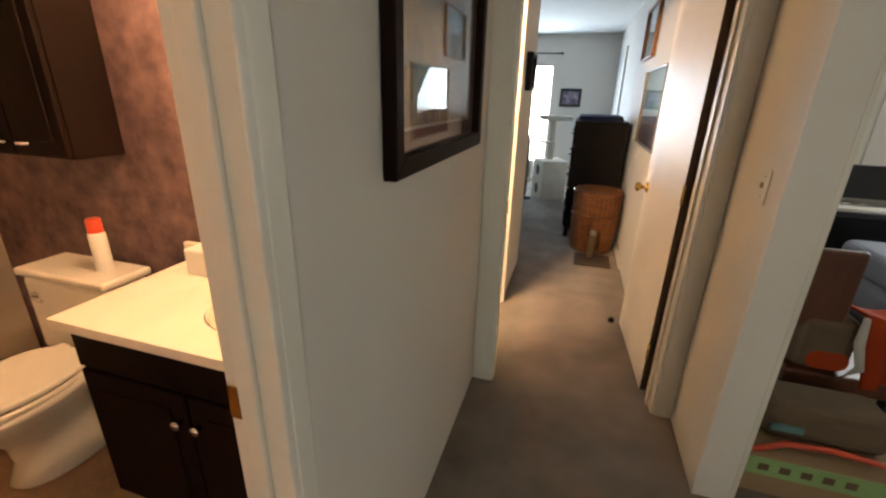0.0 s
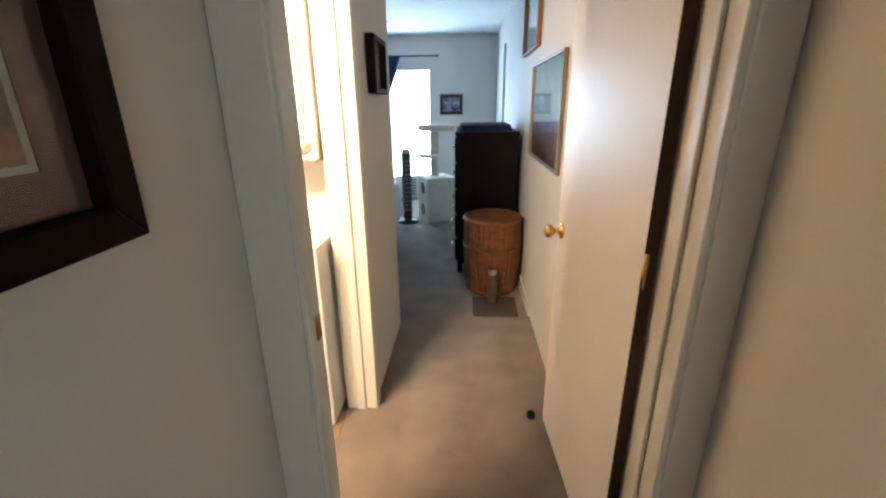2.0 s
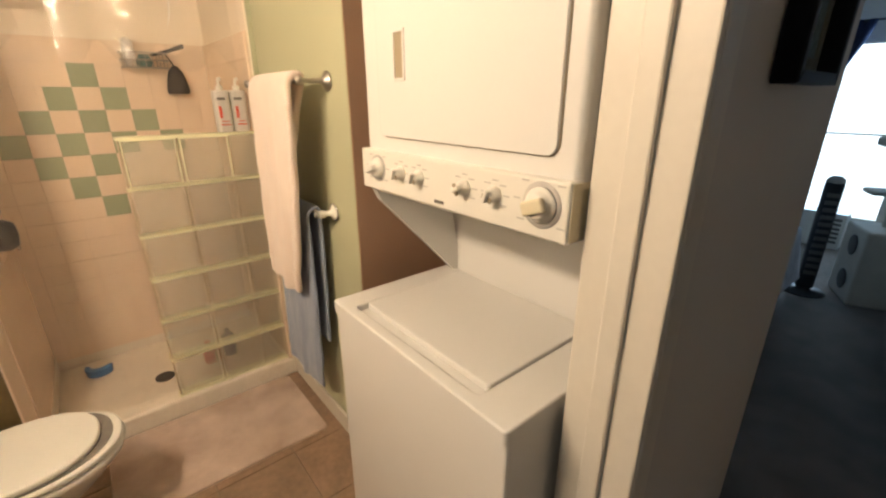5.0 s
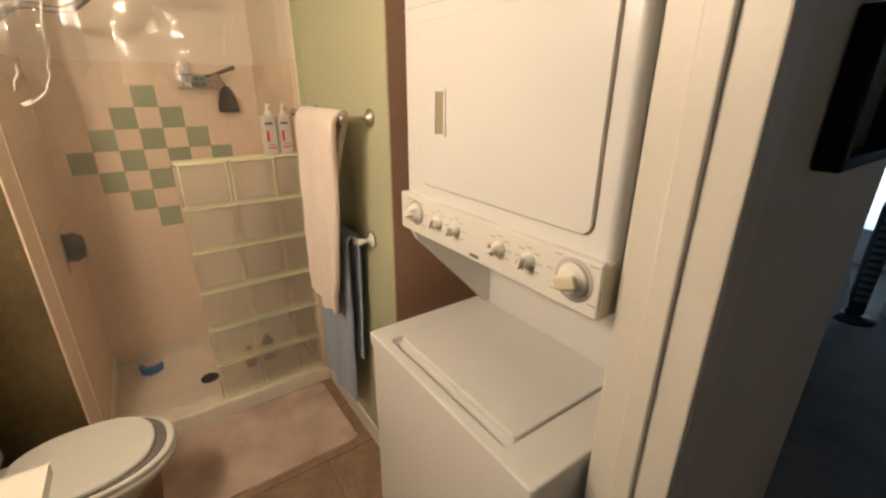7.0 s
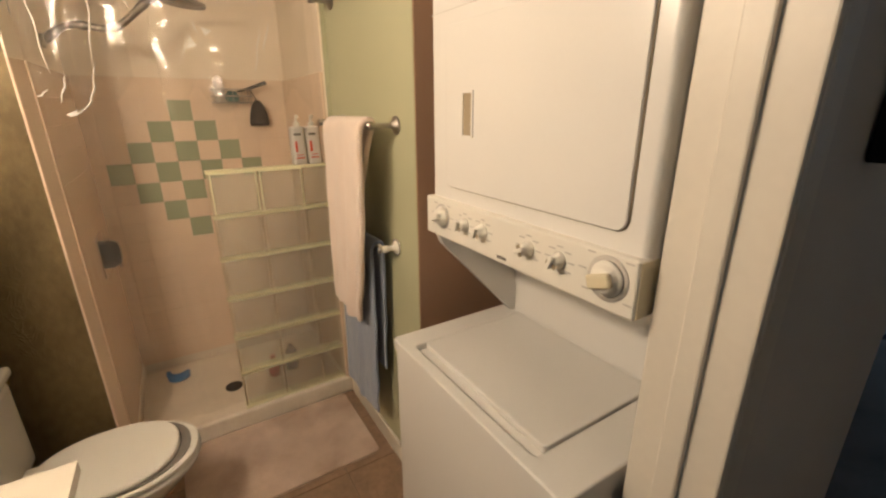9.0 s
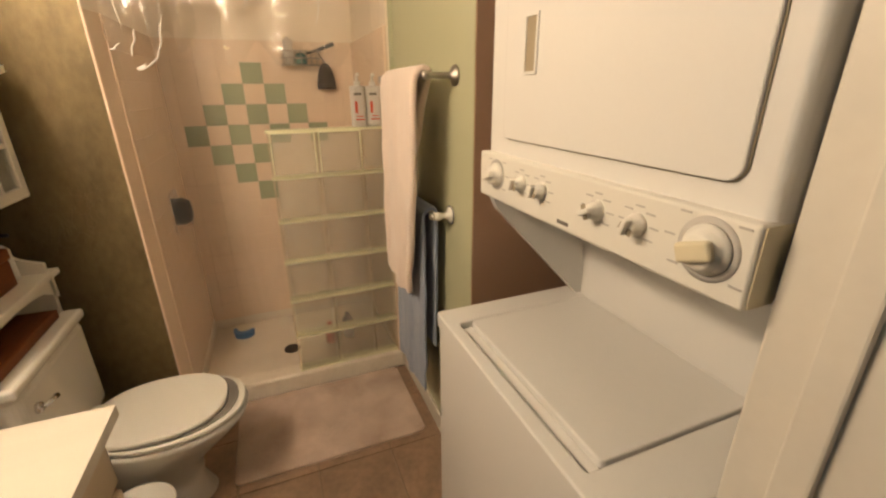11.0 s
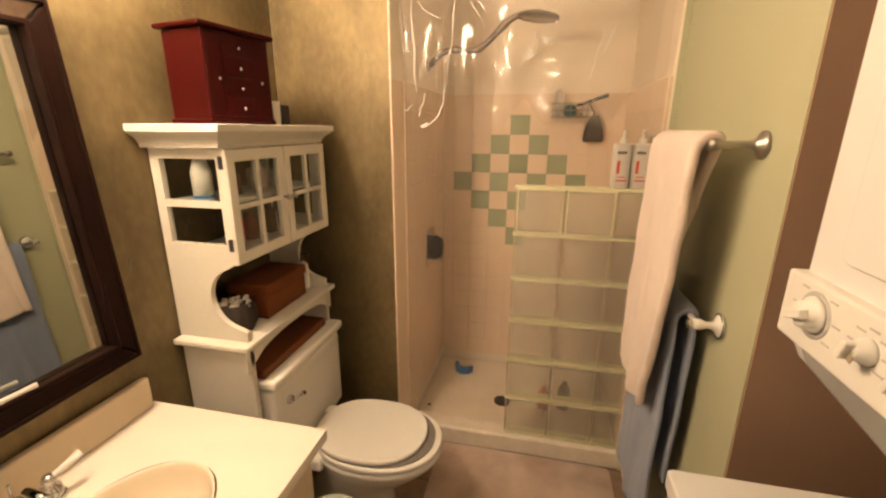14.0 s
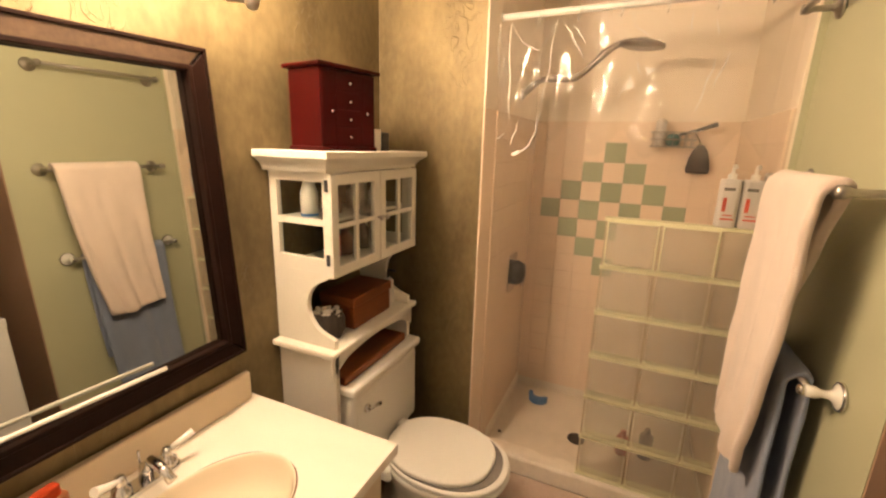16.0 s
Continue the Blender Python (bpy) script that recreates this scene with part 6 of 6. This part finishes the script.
def wooden_chair():
    t = thing("armchair", "honey oak armchair with an orange throw over it", "chair", (1.57, 2.85, 0))
    for x, y in ((-0.20, -0.23), (0.21, -0.23), (-0.20, 0.23), (0.21, 0.23)):
        part("leg", B((x - 0.026, x + 0.026, y - 0.026, y + 0.026, 0, 0.22), bevel=0.004), M_black, t)
    for y in (-0.23, 0.0, 0.23):
        part("stretcher", B((-0.20, 0.21, y - 0.012, y + 0.012, 0.11, 0.135)), M_black, t)
    part("seat_frame", B((-0.225, 0.235, -0.265, 0.26, 0.205, 0.29), bevel=0.014, seg=3), M_ply, t)
    part("cushion", B((-0.22, 0.02, -0.25, 0.24, 0.29, 0.56), bevel=0.05, seg=4), M_bag, t, "olive patterned seat cushion")
    part("patch", slab(rect(-0.16, 0.0, 0.31, 0.40, 0.04), 0, 0.004, 0.001, Matrix.Translation((0, -0.25, 0)) @ XY), M_orange, t, "orange pattern on the cushion")
    part("backrest", B((-0.24, -0.055, -0.235, -0.195, 0.50, 0.87), bevel=0.018, seg=4), M_ply, t)
    bm, rows = bmesh.new(), []
    for j in range(15):
        v = j / 14
        row = []
        for i in range(21):
            u = i / 20
            y = -0.27 + 0.13 * max(0, (v - 0.5) * 2)
            z = 0.25 + 0.35 * min(1, v * 2) + 0.012 * math.sin(7 * u + 3 * v)
            row.append(bm.verts.new((-0.02 + 0.07 * (1 - v) * 0 + (0.31 - 0.06 * (1 - min(1, v * 2))) * u + 0.08 * (1 - u) * (1 - min(1, v * 2)), y - 0.012 * math.sin(9 * u) * (1 - v), z)))
        rows.append(row)
    for a, b in zip(rows, rows[1:]):
        for i in range(20):
            bm.faces.new((a[i], a[i + 1], b[i + 1], b[i]))
    for f in bm.faces:
        f.smooth = True
    th = part("throw", bm, M_orange, t, "orange cloth throw")
    so = th.modifiers.new("thick", "SOLIDIFY")
    so.thickness = 0.012
    part("throw_lining", tube([(-0.02, -0.285, 0.60), (-0.015, -0.288, 0.48), (0.02, -0.29, 0.36), (-0.05, -0.29, 0.29)], [0.012, 0.02, 0.018, 0.008], 8), M_liner, t, "cream lining of the throw")


wooden_chair()
bx = thing("carton", "brown carton with a green printed band", "box", (1.38, 2.27, 0))
part("box_body", B((-0.31, 0.31, -0.18, 0.18, 0.0, 0.17), bevel=0.004), M_cardboard, bx)
part("print_band", B((-0.311, 0.311, -0.1825, -0.1795, 0.09, 0.17)), M_greenprint, bx, "green printed band")
for i in range(5):
    part("print_mark", B((-0.27 + 0.07 * i, -0.235 + 0.07 * i, -0.1845, -0.182, 0.115, 0.145)), M_bag, bx, "dark print mark")
bg = thing("canvas_bag", "brown canvas bag with a red strap on a carton", "bag", (1.36, 2.32, 0.17))
part("bag_body", B((-0.22, 0.22, -0.12, 0.11, 0.0, 0.17), bevel=0.06, seg=4), M_bag, bg)
part("strap", tube([(-0.27, -0.20, 0.006), (-0.15, -0.16, 0.03), (0.0, -0.15, 0.035), (0.15, -0.16, 0.025), (0.28, -0.2, 0.006)], 0.012, 8), M_redplastic, bg, "red strap")
part("patch", B((-0.20, -0.09, -0.132, -0.118, 0.06, 0.09), bevel=0.003), M_teal, bg, "teal patterned patch")


def sofa():
    t = thing("sofa", "grey upholstered sofa with a dark base", "sofa", (2.75, 3.55, 0))
    part("base", B((-0.65, 0.95, -0.42, 0.42, 0.06, 0.22), bevel=0.02), M_black, t)
    part("seat", B((-0.65, 0.95, -0.42, 0.42, 0.22, 0.42), bevel=0.04, seg=3), M_greycloth, t)
    part("cushion", B((-0.66, 0.95, -0.40, 0.40, 0.42, 0.60), bevel=0.06, seg=4), M_greycloth, t)
    for x, y in ((-0.6, -0.38), (0.9, -0.38), (-0.6, 0.38), (0.9, 0.38)):
        part("leg", B((x - 0.02, x + 0.02, y - 0.02, y + 0.02, 0, 0.07)), M_black, t)


sofa()


def desk():
    t = thing("desk", "black desk along the window wall", "desk", (2.6, 4.45, 0))
    part("desktop", B((-0.75, 1.2, -0.3, 0.3, 0.69, 0.73), bevel=0.004), M_black, t)
    for x in (-0.73, 1.15):
        part("side_panel", B((x, x + 0.03, -0.28, 0.28, 0, 0.69)), M_black, t)
    part("modesty_panel", B((-0.7, 1.15, 0.2, 0.22, 0.1, 0.69)), M_black, t)
    m = thing("monitor", "black desktop monitor with a silver chin", "monitor", (2.36, 4.42, 0.73))
    part("screen", B((-0.19, 0.19, -0.012, 0.02, 0.05, 0.30), bevel=0.004), M_black, m)
    part("chin", B((-0.19, 0.19, -0.014, 0.018, 0.02, 0.055), bevel=0.003), M_nickel, m, "silver chin")
    part("stand", B((-0.07, 0.07, 0.0, 0.1, 0.0, 0.006), (-0.03, 0.03, 0.02, 0.04, 0.0, 0.1)), M_nickel, m)
    k = thing("keyboard", "pale keyboard on the desk", "keyboard", (2.33, 4.25, 0.73))
    part("case", B((-0.2, 0.2, -0.06, 0.06, 0, 0.018), bevel=0.004), M_plastic, k)
    s = thing("shelf_unit", "dark wood cube shelf on the desk", "shelf", (2.95, 4.5, 0.73))
    part("frame", B((-0.26, 0.26, -0.18, 0.18, 0.0, 0.02), (-0.26, 0.26, -0.18, 0.18, 0.26, 0.28), (-0.26, -0.24, -0.18, 0.18, 0.02, 0.26), (0.24, 0.26, -0.18, 0.18, 0.02, 0.26), (-0.24, 0.24, 0.16, 0.18, 0.02, 0.26)), M_bag, s)


desk()

# ---- tiles, last ----


def tiles():
    p, g = 0.108, 0.0009
    green = {(0, 0), (1, -1), (1, 1), (2, -2), (2, 0), (2, 2), (3, -3), (3, -1), (3, 1), (3, 3), (4, -2), (4, 0), (5, -1), (6, 0)}
    # back wall: columns from the diamond's middle tile, rows counted down from its top
    yc, zt = 2.743, 1.615
    bm = B((0, 0.008, g / 2, p - g / 2, g / 2, p - g / 2), bevel=0.0004, seg=1)
    beige = meshed("wall_tile", bm, M_beige_tile)
    bm = B((0, 0.008, g / 2, p - g / 2, g / 2, p - g / 2), bevel=0.0004, seg=1)
    leaf = meshed("green_tile", bm, M_green_tile)
    back = structure("tile_bed_back", B((-2.715, -2.702, 2.347, 3.364, 0.1, 1.725)), M_tile_grout, "beige tiled shower wall with a green diamond", "tiled wall")
    for r in range(-1, 14):
        for c in range(-4, 6):
            y0, z0 = yc + c * p, zt - (r + 1) * p
            a, b = max(y0, 2.347), min(y0 + p, 3.363)
            if b - a < 0.02:
                continue
            ob = new("green_tile" if (r, c) in green else "wall_tile", leaf if (r, c) in green else beige)
            ob.parent, ob.location, ob.scale = back, (-2.7025, a, z0), (1, (b - a) / p, 1)
    # side walls
    bm = B((g / 2, p - g / 2, 0, 0.008, g / 2, p - g / 2), bevel=0.0004, seg=1)
    side = meshed("wall_tile", bm, M_beige_tile)
    for name, y, n, x0 in (("tile_bed_left", 2.344, 7, -2.694), ("tile_bed_right", 3.350, 7, -2.694)):
        bed_y = (y, y + 0.006) if "left" in name else (y + 0.008, y + 0.0145)
        s = structure(name, B((-2.70, x0 + n * p, *bed_y, 0.1, 1.725)), M_tile_grout, "beige tiled shower side wall", "tiled wall")
        for r in range(-1, 14):
            for c in range(n):
                ob = new("wall_tile", side)
                ob.parent, ob.location = s, (x0 + c * p, y + 0.0055 if "left" in name else y, zt - (r + 1) * p)
    # floor tiles of the second bathroom
    q = 0.305
    ft = meshed("floor_tile", B((0.002, q - 0.002, 0.002, q - 0.002, 0, 0.006), bevel=0.0015, seg=1), M_bathtile)
    for i in range(6):
        for j in range(8):
            x0, y0 = -1.99 + i * q, 1.62 + j * q
            a, b = max(x0, -1.93), min(x0 + q, -0.225)
            c, d = max(y0, 1.832), min(y0 + q, 3.393 if x0 + q < -1.1 else 4.05)
            if x0 < -1.16 < x0 + q and d > 3.393:
                d = 3.393
            if b - a < 0.02 or d - c < 0.02:
                continue
            ob = new("floor_tile", ft)
            ob.parent, ob.location, ob.scale = bathfloor, (a, c, -0.0035), ((b - a) / q, (d - c) / q, 1)


tiles()
